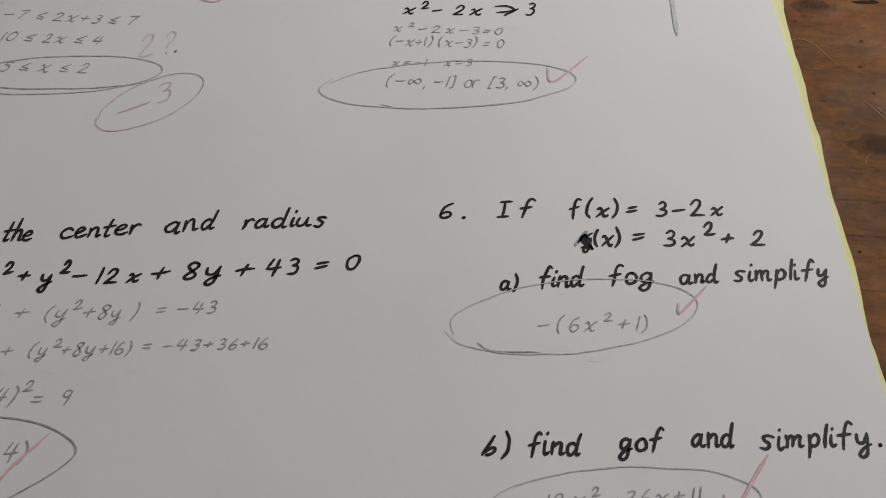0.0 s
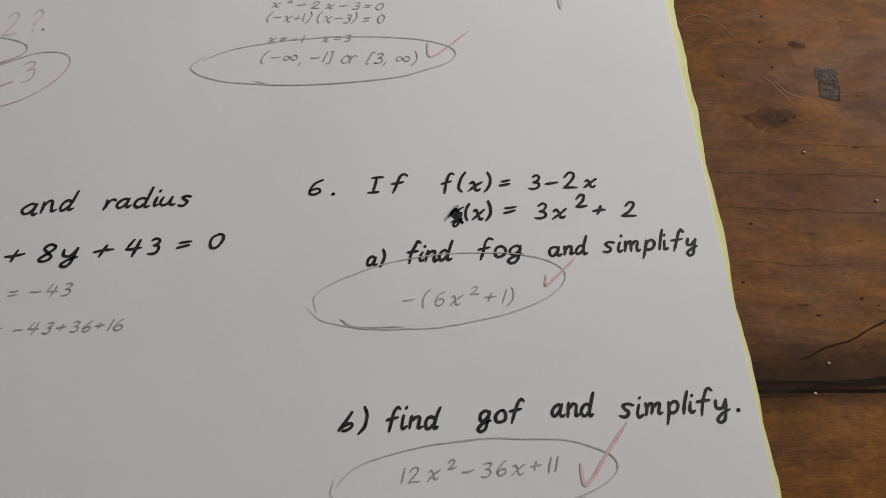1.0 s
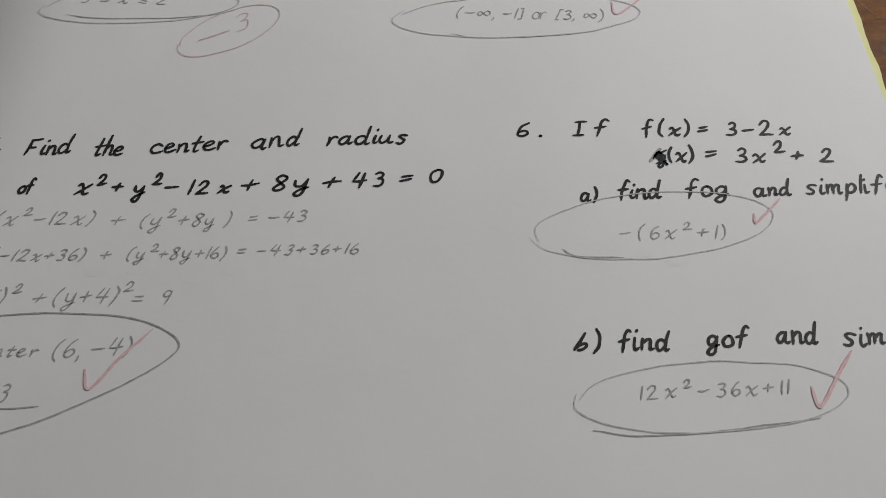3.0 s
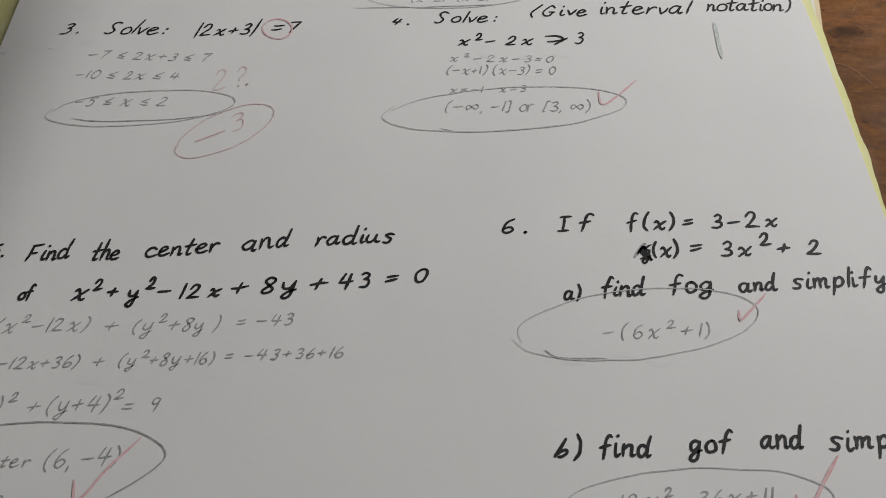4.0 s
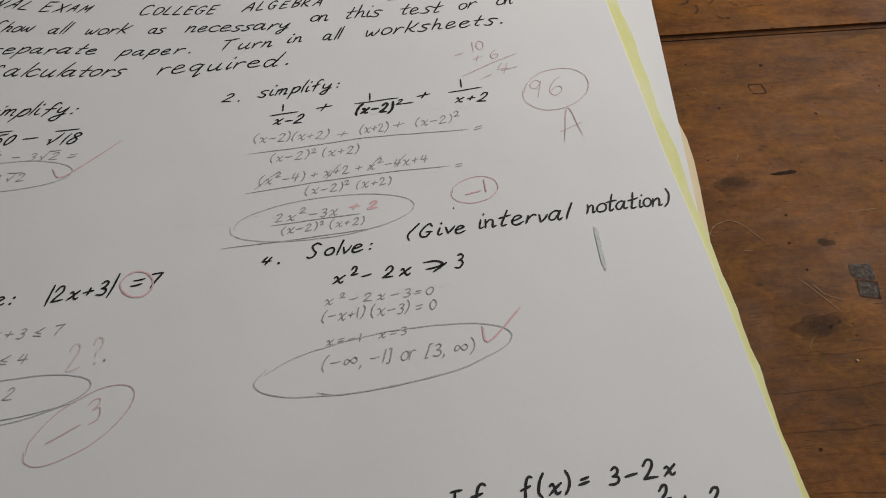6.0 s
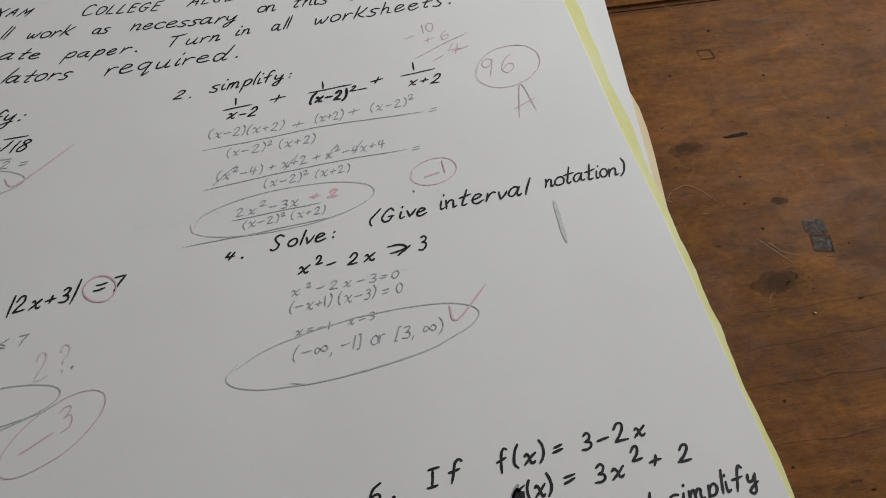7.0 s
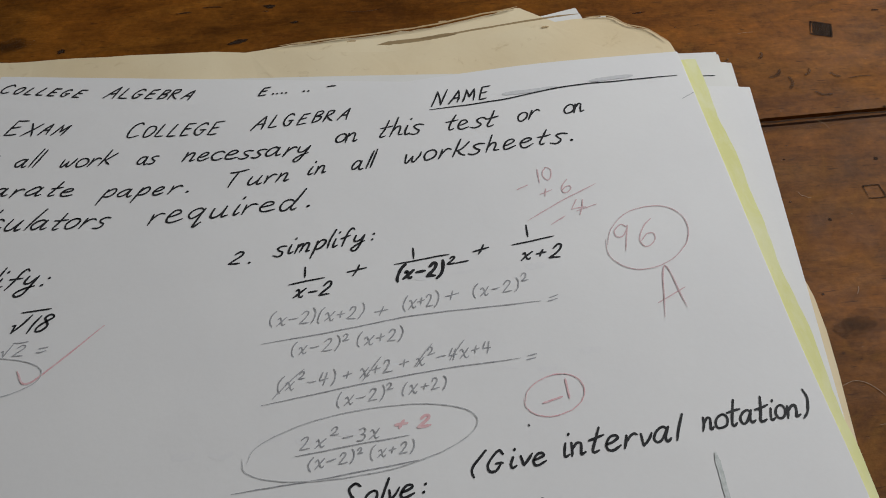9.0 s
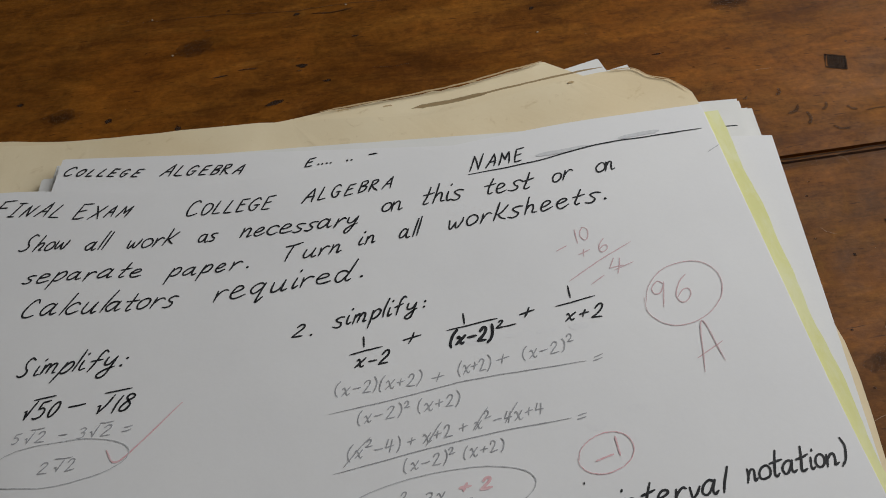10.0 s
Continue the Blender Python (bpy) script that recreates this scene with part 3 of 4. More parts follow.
HAND["o"] = "2.4,5 1,4.2 .4,2.3 1,.4 2.2,.1 3.5,1.1 3.8,3.1 3.1,4.6 2,4.9"
HAND["p"] = ".9,4.9 .6,1 .1,-2.8/.6,2.2 1.6,4.3 3,4.9 3.8,3.4 3.1,1.2 1.7,.3 .6,.9"
HAND["q"] = "3.6,4.3 2.4,5 1,4.2 .4,2.4 1,.6 2.2,.7 3.4,2.7 3.8,4.9/3.8,4.9 3.5,1 3,-2.6 4.6,-1"
HAND["r"] = ".6,4.8 .7,2.2 .5,0/.6,1.8 1.5,4 2.6,4.9 3.6,4.3"
HAND["s"] = "3.9,4.6 2.4,4.9 1.1,4.1 1.8,2.8 2.9,1.9 2.7,.5 1.6,0 .1,.5"
HAND["t"] = "2.2,7.4 1.7,4 1.3,1 1.9,.1 3.1,.8/.1,4.5 1.9,4.8 4,5.3"
HAND["u"] = ".6,4.8 .4,1.8 1,.2 2.2,.4 3.2,2 3.7,4.8/3.7,4.8 3.4,1.4 3.9,.1 5,.8"
HAND["v"] = ".3,4.6 1.2,1.4 1.6,.2/1.6,.2 2.6,2.6 3.5,4.9"
HAND["w"] = ".4,4.6 .6,1 1.4,.3 2.4,3.4/2.4,3.4 2.7,.7 3.5,.4 4.5,3 4.8,4.9"
HAND["x"] = ".3,4 1.2,4.8 2,3 2.7,.6 3.5,.1 4.3,.9/4.4,5 2.4,2.6 .2,0"
HAND["y"] = ".6,4.8 .6,2.4 1.4,1.5 2.6,2 3.7,4.9/3.7,4.9 3.3,1 2.6,-2 1.4,-2.8 .5,-1.9 2,-.4 4.4,.9"
HAND["A"] = ".2,0 1.8,3.6 3.6,7.3/3.6,7.3 4,3.6 4.2,0/1.2,2.6 2.8,2.9 4.4,3.1"
HAND["B"] = "1,7 .7,3.5 .4,0/1,7 3.2,7.2 3.4,5.4 .8,3.8/.8,3.8 3.4,3.6 3.4,1 .4,0"
HAND["C"] = "4.2,6 3.2,7.2 1.4,6.2 .4,3.2 1.2,.5 2.8,.1 4.6,1.2"
HAND["E"] = "1.1,7 .7,3.4 .4,.1/1.1,7 2.6,7 4.4,7.3/.8,3.7 2.2,3.8 3.6,4/.4,.1 2.2,.1 4,.4"
HAND["F"] = "1.1,7 .7,3.4 .3,0/.7,6.9 2.6,7.1 4.8,7.4/.8,3.7 2.2,3.8 3.4,4"
HAND["G"] = "4.2,6.2 3,7.3 1.2,6 .4,3 1.4,.4 3.2,.4 4.2,2.8/2.6,3 3.6,3.1 4.8,3.2"
HAND["I"] = "1.6,7 1.4,3.5 1.2,.2/.2,7 1.6,7.1 3.4,7.3/0,.1 1.2,.1 2.8,.4"
HAND["L"] = "1.4,7.3 .8,3.6 .4,.3/.4,.3 2,.2 4,.5"
HAND["M"] = ".3,0 .8,3.6 1.3,7/1.3,7 2.3,4.4 2.9,2.6/2.9,2.6 4,5.2 5,7/5,7 4.9,3.4 5,0"
HAND["N"] = ".3,0 .8,3.6 1.2,7/1.2,7 2.4,3.4 3.5,.2/3.5,.2 4.2,4 4.7,7.2"
HAND["O"] = "2.6,7.2 1,6 .4,3 1.4,.3 3.2,.6 4.4,3.6 4,6.4 2.2,7.2"
HAND["R"] = "1,7 .7,3.5 .3,0/1,7 3.4,7.2 3.4,5.2 .8,3.8/1.4,3.7 2.8,1.8 4.4,.1"
HAND["S"] = "4.2,6.6 2.6,7.2 1.2,6 2,4.2 3.2,2.6 2.8,.6 1.4,0 .1,.8"
HAND["T"] = "2.8,7 2.3,3.6 1.9,0/.2,6.8 2.8,7.1 5.6,7.6"
HAND["X"] = ".6,7 2.4,3.6 4.2,.1/4.8,7.2 2.6,3.8 .2,0"
HAND["0"] = "2.4,7 .9,5.6 .4,2.8 1.4,.3 3,.7 4,3.8 3.5,6.4 2,7.1"
HAND["1"] = ".9,7.2 .6,3.6 .4,0"
HAND["2"] = ".5,5.4 1.6,7 3.2,6.7 3.3,5 1.8,2.4 .2,.3/.2,.3 2.2,.3 4.6,.4"
HAND["3"] = ".7,6.4 2.2,7.1 3.4,6.2 2.8,4.6 1.5,3.9/1.5,3.9 3.2,3.4 3.5,1.6 2.2,.2 .2,.4"
HAND["4"] = "1.8,7 .3,3/.3,3 2.2,3 4.6,3.2/3.8,6.6 3.2,3.2 2.7,0"
HAND["5"] = "1.3,6.8 .8,4.2/.8,4.2 2.4,4.6 3.5,3.2 3,1 1.5,.1 .2,.6/1.3,6.8 2.6,6.9 4.2,7.2"
HAND["6"] = "3.1,7.2 1.5,5.4 .4,2.6 .9,.5 2.3,.1 3.6,1.3 3.3,2.9 1.9,3.2 .6,1.9"
HAND["7"] = ".3,6.5 2.2,6.7 4.2,7.1/4.2,7.1 2.6,3.6 1.6,0"
HAND["8"] = "3.6,6.6 2.2,7.2 1.1,6 2,4.3 3.3,2.3 2.6,.4 1,.2 .5,1.8 1.9,3.8 3.6,5.7 3.4,6.8"
HAND["9"] = "3.3,6.2 2,7.1 .6,5.9 .9,4.1 2.3,4 3.4,5.8/3.5,6.6 2.9,3.2 2.2,0"
HAND["+"] = ".1,3.2 2,3.4 4.2,3.7/2.4,5.4 2.1,3.4 1.8,1.3"
HAND["="] = ".4,4.3 2,4.4 4,4.7/.1,2 2,2.1 3.8,2.5"
HAND["–"] = ".1,3.1 2,3.2 4.4,3.6"
HAND["("] = "2.5,7.9 1.1,6 .4,3.2 .6,.8 1.6,-.9"
HAND[")"] = ".4,8 1.5,6 1.8,3.6 1.2,1 0,-1"
HAND["["] = "1,7.4 .6,3.4 .3,-.4/1,7.4 2.4,7.6/.3,-.4 1.8,-.2"
HAND["]"] = "1.9,7.6 1.6,3.4 1.3,-.4/.6,7.4 1.9,7.6/0,-.5 1.3,-.4"
HAND["|"] = "1,8.6 .7,3.4 .4,-1.4"
HAND["."] = ".3,.2 .7,.5 .5,.7 .3,.3"
HAND[","] = ".6,.6 .5,-.4 0,-1.4"
HAND[":"] = ".4,.8 .7,1.1 .5,1.3/.7,3.9 1,4.2 .8,4.4"
HAND["≤"] = "3.9,6.6 2,5 .3,3.9/.3,3.9 2,3 3.8,2.3/.2,1.4 2,1 3.9,.7"
HAND["√"] = ".1,3 .8,3.6/.8,3.6 1.6,0/1.6,0 2.6,4 3.4,7.6"
HAND["∞"] = "6,4.4 5,5 3.4,3.2 1.8,1.8 .6,2.6 .9,4.4 2.2,4.5 3.6,3 5,1.7 6.3,2.6 6.2,4.1 5.2,4.8"
HAND["?"] = ".4,5.8 1.6,7.2 3.2,6.4 2.8,4.6 1.6,3.4 1.4,2.2/1.2,.4 1.4,.6 1.3,.8"
HAND["²"] = ".4,8 1.3,9.4 2.5,9 2.2,7.2 .3,5.4/.3,5.4 1.7,5.4 3.6,5.6"


def hand_lines(text, spacing, seed):
    """The strokes of a text as runs of points, base line at 0, with a shaky lie of each sign."""
    lines, at = [], 0.0
    capitals = len(text) > 1 and text.isupper() and text.isalpha()
    for k, ch in enumerate(text):
        if ch == " ":
            at += 0.26 * spacing
            continue
        runs = [[Vector([0.1 * float(n) for n in p.split(",")] + [0]) for p in line.split()] for line in HAND[ch].split("/")]
        size = 0.84 if capitals and k else 1.0
        size *= 1 + 0.16 * noise.noise(Vector((k * 2.3, seed, 5)))
        tilt = 0.13 * noise.noise(Vector((k * 2.3, seed, 0)))
        rise = 0.05 * noise.noise(Vector((k * 1.7, seed, 9)))
        c, s = math.cos(tilt) * size, math.sin(tilt) * size
        right = max(p.x for run in runs for p in run) * size
        for run in runs:
            lines.append([Vector((at + p.x * c - p.y * s, p.x * s + p.y * c + rise, 0)) for p in run])
        joined = ch.islower() and text[k + 1:k + 2].islower()
        at += (right + (0.0 if joined else 0.10)) * spacing
    return lines


def pen_line(bm, pts, half, z, lift, seed, joined=None):
    """A smooth inked stroke through the points, swelling and thinning a little, with blunt tips; a bare edge ties it to the one before."""
    ext = [pts[0] * 2 - pts[1]] + pts + [pts[-1] * 2 - pts[-2]]
    run = []
    for k in range(len(pts) - 1):
        p0, p1, p2, p3 = ext[k:k + 4]
        for j in range(5 if k < len(pts) - 2 else 6):
            t = j / 5
            run.append(0.5 * (2 * p1 + (p2 - p0) * t + (2 * p0 - 5 * p1 + 4 * p2 - p3) * t * t + (3 * p1 - p0 - 3 * p2 + p3) * t ** 3))
    before, last = None, len(run) - 1
    for k, p in enumerate(run):
        d = (run[min(k + 1, last)] - run[max(k - 1, 0)]).normalized()
        side = Vector((-d.y, d.x, 0))
        w = half * (1 + 0.22 * noise.noise(Vector((p.x * 700, p.y * 700, seed)))) * (0.85 if k < 2 else 0.7 if k > last - 2 else 1.0)
        pair = [bm.verts.new((q.x, q.y, z(q.x, q.y) + lift)) for q in (p + side * w, p - side * w)]
        if before:
            bm.faces.new((before[0], before[1], pair[1], pair[0]))
        elif joined:
            bm.edges.new((joined, pair[0]))
        if k in (0, last):
            q = p + d * w * (0.9 if k else -0.9)
            tip = bm.verts.new((q.x, q.y, z(q.x, q.y) + lift))
            bm.faces.new((pair[0], pair[1], tip) if k else (pair[1], pair[0], tip))
        before = pair
    return pair[0]


serial = [0]


def write(kind, text, x, y, turn, length, height, parent=None, z=page_z, lift=0.00007, bold=1.0):
    """A handwritten word: slanted, uneven signs from the point x, y along a direction, of that length and capital height."""
    serial[0] += 1
    seed = serial[0] * 3.7
    slant = SLANT.get(kind, 0.24)
    half = HALF.get(kind, 0.00015) * bold
    if kind == "pen":
        half *= 1.16 if y < 0.11 else 1.06 if y < 0.17 else 1.0
        slant *= 0.5 if y < 0.11 else 0.75 if y < 0.17 else 1.0      # the hand grows more upright down the page
    if text in "+=–":      # signs between the terms are drawn wide
        grow = 1.5 if text == "+" else 1.32
        x, length = x - (grow - 1) / 2 * length, length * grow
        if text == "+":
            y, height = y - 0.12 * height, height * 1.25
    wide = max(p.x for run in hand_lines(text, 1.0, seed) for p in run)
    room = length / (height / CAP) / wide
    lines = hand_lines(text, min(1.5, max(0.9, 0.55 + 0.45 * room)) if len(text) > 1 else 1.0, seed)
    low = kind == "pen" and any(ch.islower() for ch in text)
    for run in lines:
        for p in run:
            if low:      # a small hand with tall loops and long tails
                p.y = p.y * 1.2 if p.y < 0 else p.y * 0.86 if p.y < 0.5 else 0.43 + (p.y - 0.5) * 1.35
            q = Vector((p.x * 2.6, p.y * 2.6, seed))
            p.x += 0.05 * noise.noise(q) + slant * (p.y - 0.2)
            p.y += 0.05 * noise.noise(q + Vector((7, 7, 7)))
    lo, hi = min(p.x for run in lines for p in run), max(p.x for run in lines for p in run)
    sx, sy = (length - 2 * half) / max(hi - lo, 0.05), height / CAP
    if len(text) == 1:
        sx = min(sx, 1.5 * sy)
    c, s = math.cos(radians(turn)), math.sin(radians(turn))
    bm, tie = bmesh.new(), None
    for k, run in enumerate(lines):
        placed = []
        for p in run:
            u, w = (p.x - lo) * sx + half, p.y * sy
            placed.append(Vector((x + u * c - w * s, y + u * s + w * c, 0)))
        tie = pen_line(bm, placed, half, z, lift + 0.000005 * (k % 9), seed, tie)
    return part(NAMES.get(kind, "red_writing"), bm, INKS[kind], parent or exam, "%s writing reading %s" % (COLOURS[kind], text))


def stroke(kind, width, *pts, parent=None, z=page_z, lift=0.000125):
    """A pen or pencil line through a few points; the width in millimetres."""
    serial[0] += 1
    bm = ribbon(pts, width * (0.8 if kind == "pencil" else 1) / 1000, lambda px, py: z(px, py) + lift, 0.4, 0.0002, serial[0])
    name = {"redcheck": "check_mark", "smudge": "smudge", "ghost": "bleed_through"}.get(kind, "pen_line" if kind == "pen" else "pencil_line")
    return part(name, bm, INKS[kind], parent or exam, "%s line" % COLOURS[kind])


def loop(kind, width, cx, cy, rx, ry, turn):
    """A loosely drawn ring round an answer, whose ends overlap."""
    serial[0] += 1
    rnd = random.Random(serial[0])
    c, s = math.cos(radians(turn)), math.sin(radians(turn))
    start, pts = rnd.uniform(2.6, 3.6), []
    for k in range(15):
        a = start - k / 14 * math.tau * 1.03
        grow = 1 + 0.05 * (k / 14 - 0.5) + 0.02 * math.sin(a * 2 + serial[0])
        u, w = rx * grow * math.cos(a), ry * grow * math.sin(a)
        pts.append((cx + u * c - w * s, cy + u * s + w * c))
    bm = ribbon(pts, width * 0.72 / 1000, lambda px, py: page_z(px, py) + 0.00014, 0.4, 0.0003, serial[0], 6)
    return part("ring", bm, INKS["ring" if kind == "pencil" else kind], exam, "%s ring drawn round an answer" % COLOURS[kind])


write("pen", "FINAL", 0.0044, 0.2748, -11.7, 0.0210, 0.0055)
write("pen", "EXAM", 0.0288, 0.2692, -6.6, 0.0177, 0.0050)
write("pen", "COLLEGE", 0.0618, 0.2644, -3.9, 0.0259, 0.0053)
write("pen", "ALGEBRA", 0.0945, 0.2631, 2.4, 0.0276, 0.0047)
write("pen", "Show", 0.0150, 0.2605, -5.4, 0.0147, 0.0048)
write("pen", "all", 0.0340, 0.2574, -4.3, 0.0077, 0.0054)
write("pen", "work", 0.0458, 0.2561, -3.1, 0.0147, 0.0048)
write("pen", "as", 0.0656, 0.2544, -0.8, 0.0059, 0.0045)
write("pen", "necessary", 0.0770, 0.2541, -2.3, 0.0338, 0.0051)
write("pen", "on", 0.1172, 0.2559, 0.7, 0.0060, 0.0052)
write("pen", "this", 0.1288, 0.2567, -1.3, 0.0123, 0.0057)
write("pen", "test", 0.1467, 0.2569, 0.2, 0.0148, 0.0057)
write("pen", "or", 0.1662, 0.2578, 1.7, 0.0068, 0.0053)
write("pen", "on", 0.1792, 0.2589, 5.7, 0.0057, 0.0053)
write("pen", "separate", 0.0179, 0.2495, -5.9, 0.0331, 0.0045)
write("pen", "paper.", 0.0568, 0.2446, -2.3, 0.0231, 0.0045)
write("pen", "Turn", 0.0894, 0.2443, 0.6, 0.0159, 0.0049)
write("pen", "in", 0.1098, 0.2459, 3.5, 0.0049, 0.0046)
write("pen", "all", 0.1210, 0.2461, 1.7, 0.0076, 0.0053)
write("pen", "worksheets.", 0.1347, 0.2467, 3.3, 0.0449, 0.0054)
write("pen", "Calculators", 0.0200, 0.2387, -5.3, 0.0416, 0.0054)
write("pen", "required.", 0.0704, 0.2349, 0.9, 0.0399, 0.0055)
write("pen", "NAME", 0.1434, 0.2659, 4.7, 0.0180, 0.0055)
write("pen", "1.", 0.0120, 0.2225, -3.9, 0.0032, 0.0046)
write("pen", "Simplify:", 0.0216, 0.2213, -3.3, 0.0282, 0.0050)
write("pen", "√50", 0.0254, 0.2095, -3.8, 0.0089, 0.0043)
write("pen", "–", 0.0368, 0.2093, 0.0, 0.0037, 0.0043)
write("pen", "√18", 0.0432, 0.2083, -2.3, 0.0094, 0.0043)
write("pencil", "5√2 – 3√2 =", 0.0237, 0.2036, -3.3, 0.0289, 0.0027)
write("pencil", "2√2", 0.0311, 0.1953, -0.8, 0.0089, 0.0028)
write("pen", "2.", 0.0907, 0.2208, -1.1, 0.0055, 0.0033)
write("pen", "simplify:", 0.1011, 0.2219, 3.6, 0.0250, 0.0044)
write("pen", "1", 0.1086, 0.2152, 7.5, 0.0010, 0.0027)
write("pen", "x–2", 0.1059, 0.2099, -0.4, 0.0093, 0.0036)
write("pen", "+", 0.1197, 0.2137, 3.6, 0.0042, 0.0039)
write("pen", "1", 0.1342, 0.2173, 7.5, 0.0010, 0.0030)
write("pen", "(x–2)", 0.1298, 0.2121, -0.4, 0.0118, 0.0037, bold=1.5)
write("pen", "2", 0.1419, 0.2149, -0.4, 0.0024, 0.0022)
write("pen", "+", 0.1497, 0.2161, 6.4, 0.0045, 0.0039)
write("pen", "1", 0.1620, 0.2203, 7.5, 0.0011, 0.0035)
write("pen", "x+2", 0.1593, 0.2140, -0.9, 0.0106, 0.0037)
write("pencil", "(x–2)(x+2)", 0.1009, 0.2033, -0.7, 0.0215, 0.0032)
write("pencil", "+", 0.1251, 0.2030, 3.2, 0.0028, 0.0028)
write("pencil", "(x+2)", 0.1309, 0.2040, 1.5, 0.0086, 0.0033)
write("pencil", "+", 0.1413, 0.2051, 3.3, 0.0028, 0.0028)
write("pencil", "(x–2)²", 0.1471, 0.2055, 2.8, 0.0134, 0.0030)
write("pencil", "=", 0.1641, 0.2015, 8.5, 0.0027, 0.0029)
write("pencil", "(x–2)² (x+2)", 0.1058, 0.1954, 3.0, 0.0249, 0.0029)
write("pencil", "(x²–4)", 0.1029, 0.1874, 2.5, 0.0126, 0.0030)
write("pencil", "+ x+2 + x²–4x+4", 0.1169, 0.1882, 5.5, 0.0327, 0.0030)
write("pencil", "=", 0.1568, 0.1880, 9.0, 0.0025, 0.0027)
write("pencil", "(x–2)² (x+2)", 0.1153, 0.1826, 4.4, 0.0237, 0.0027)
write("pencil", "2x²–3x", 0.1074, 0.1742, 3.3, 0.0167, 0.0027)
write("red", "+2", 0.1268, 0.1760, 2.6, 0.0079, 0.0028)
write("pencil", "(x–2)² (x+2)", 0.1092, 0.1700, 4.0, 0.0218, 0.0023)
write("redpencil", "10", 0.1679, 0.2362, 17.6, 0.0048, 0.0043)
write("redpencil", "+6", 0.1678, 0.2310, 13.9, 0.0086, 0.0038)
write("redpencil", "4", 0.1744, 0.2251, 5.1, 0.0040, 0.0047)
write("redpencil", "96", 0.1839, 0.2135, 7.9, 0.0102, 0.0068)
write("pen", "4.", 0.1043, 0.1609, 0.5, 0.0047, 0.0025)
write("pen", "Solve:", 0.1154, 0.1620, 3.1, 0.0172, 0.0040)
write("pen", "(Give", 0.1412, 0.1656, 0.9, 0.0156, 0.0041)
write("pen", "interval", 0.1602, 0.1668, 1.9, 0.0263, 0.0049)
write("pen", "notation)", 0.1890, 0.1689, 2.3, 0.0244, 0.0050)
write("pen", "x²–", 0.1217, 0.1534, 3.8, 0.0102, 0.0034)
write("pen", "2x", 0.1340, 0.1540, 3.0, 0.0079, 0.0034)
write("pen", "3", 0.1522, 0.1551, 3.6, 0.0032, 0.0042)
write("pencil", "x²–2x–3=0", 0.1198, 0.1476, 1.2, 0.0268, 0.0023)
write("pencil", "(–x+1) (x–3) = 0", 0.1191, 0.1431, 1.5, 0.0278, 0.0029)
write("pencil", "x=–1   x=3", 0.1199, 0.1366, 3.4, 0.0193, 0.0021)
write("pencil", "(–∞, –1] or [3, ∞)", 0.1189, 0.1306, 1.4, 0.0357, 0.0035)
write("pen", "3.", 0.0173, 0.1556, -0.0, 0.0056, 0.0039)
write("pen", "Solve:", 0.0295, 0.1551, 0.7, 0.0166, 0.0046)
write("pen", "|2x+3|", 0.0530, 0.1551, 3.9, 0.0176, 0.0040)
write("pen", "=7", 0.0728, 0.1566, 5.0, 0.0083, 0.0044)
write("pencil", "–7 ≤ 2x+3 ≤ 7", 0.0278, 0.1462, -1.0, 0.0315, 0.0029)
write("pencil", "–10 ≤ 2x ≤ 4", 0.0266, 0.1391, 0.0, 0.0259, 0.0028)
write("pencil", "–5 ≤ x ≤ 2", 0.0290, 0.1300, 1.1, 0.0223, 0.0028)
write("redpencil", "3", 0.0686, 0.1224, 32.0, 0.0062, 0.0049)
write("faintred", "2 ?.", 0.0613, 0.1359, 12.0, 0.0091, 0.0070)
write("pen", "5.", 0.0233, 0.0866, 5.0, 0.0032, 0.0031)
write("pen", "Find", 0.0311, 0.0862, 5.0, 0.0098, 0.0037)
write("pen", "the", 0.0449, 0.0864, 3.9, 0.0061, 0.0042)
write("pen", "center", 0.0560, 0.0875, 6.6, 0.0160, 0.0037)
write("pen", "and", 0.0762, 0.0896, 7.8, 0.0110, 0.0043)
write("pen", "radius", 0.0914, 0.0912, 5.0, 0.0175, 0.0038)
write("pen", "of", 0.0327, 0.0767, 10.3, 0.0037, 0.0029)
write("pen", "x²+", 0.0433, 0.0769, 5.4, 0.0098, 0.0036)
write("pen", "y²–", 0.0545, 0.0774, 5.5, 0.0093, 0.0036)
write("pen", "12x", 0.0652, 0.0779, 4.9, 0.0089, 0.0033)
write("pen", "+", 0.0763, 0.0788, 8.0, 0.0027, 0.0033)
write("pen", "8y", 0.0818, 0.0793, 5.4, 0.0075, 0.0037)
write("pen", "+", 0.0925, 0.0801, 7.5, 0.0030, 0.0033)
write("pen", "43", 0.0976, 0.0807, 6.8, 0.0069, 0.0036)
write("pen", "=", 0.1075, 0.0821, 7.7, 0.0029, 0.0030)
write("pen", "0", 0.1133, 0.0827, 6.8, 0.0035, 0.0033)
write("pencil", "(x²–12x)", 0.0303, 0.0693, 2.9, 0.0188, 0.0030)
write("pencil", "+", 0.0526, 0.0702, 5.7, 0.0020, 0.0025)
write("pencil", "(y²+8y )", 0.0577, 0.0699, 3.4, 0.0174, 0.0030)
write("pencil", "= –43", 0.0780, 0.0716, 4.7, 0.0116, 0.0025)
write("pencil", "(x²–12x+36)", 0.0276, 0.0614, 2.9, 0.0217, 0.0023)
write("pencil", "+", 0.0522, 0.0626, 6.3, 0.0015, 0.0024)
write("pencil", "(y²+8y+16)", 0.0567, 0.0627, 3.1, 0.0185, 0.0026)
write("pencil", "= –43+36+16", 0.0769, 0.0643, 3.5, 0.0232, 0.0022)
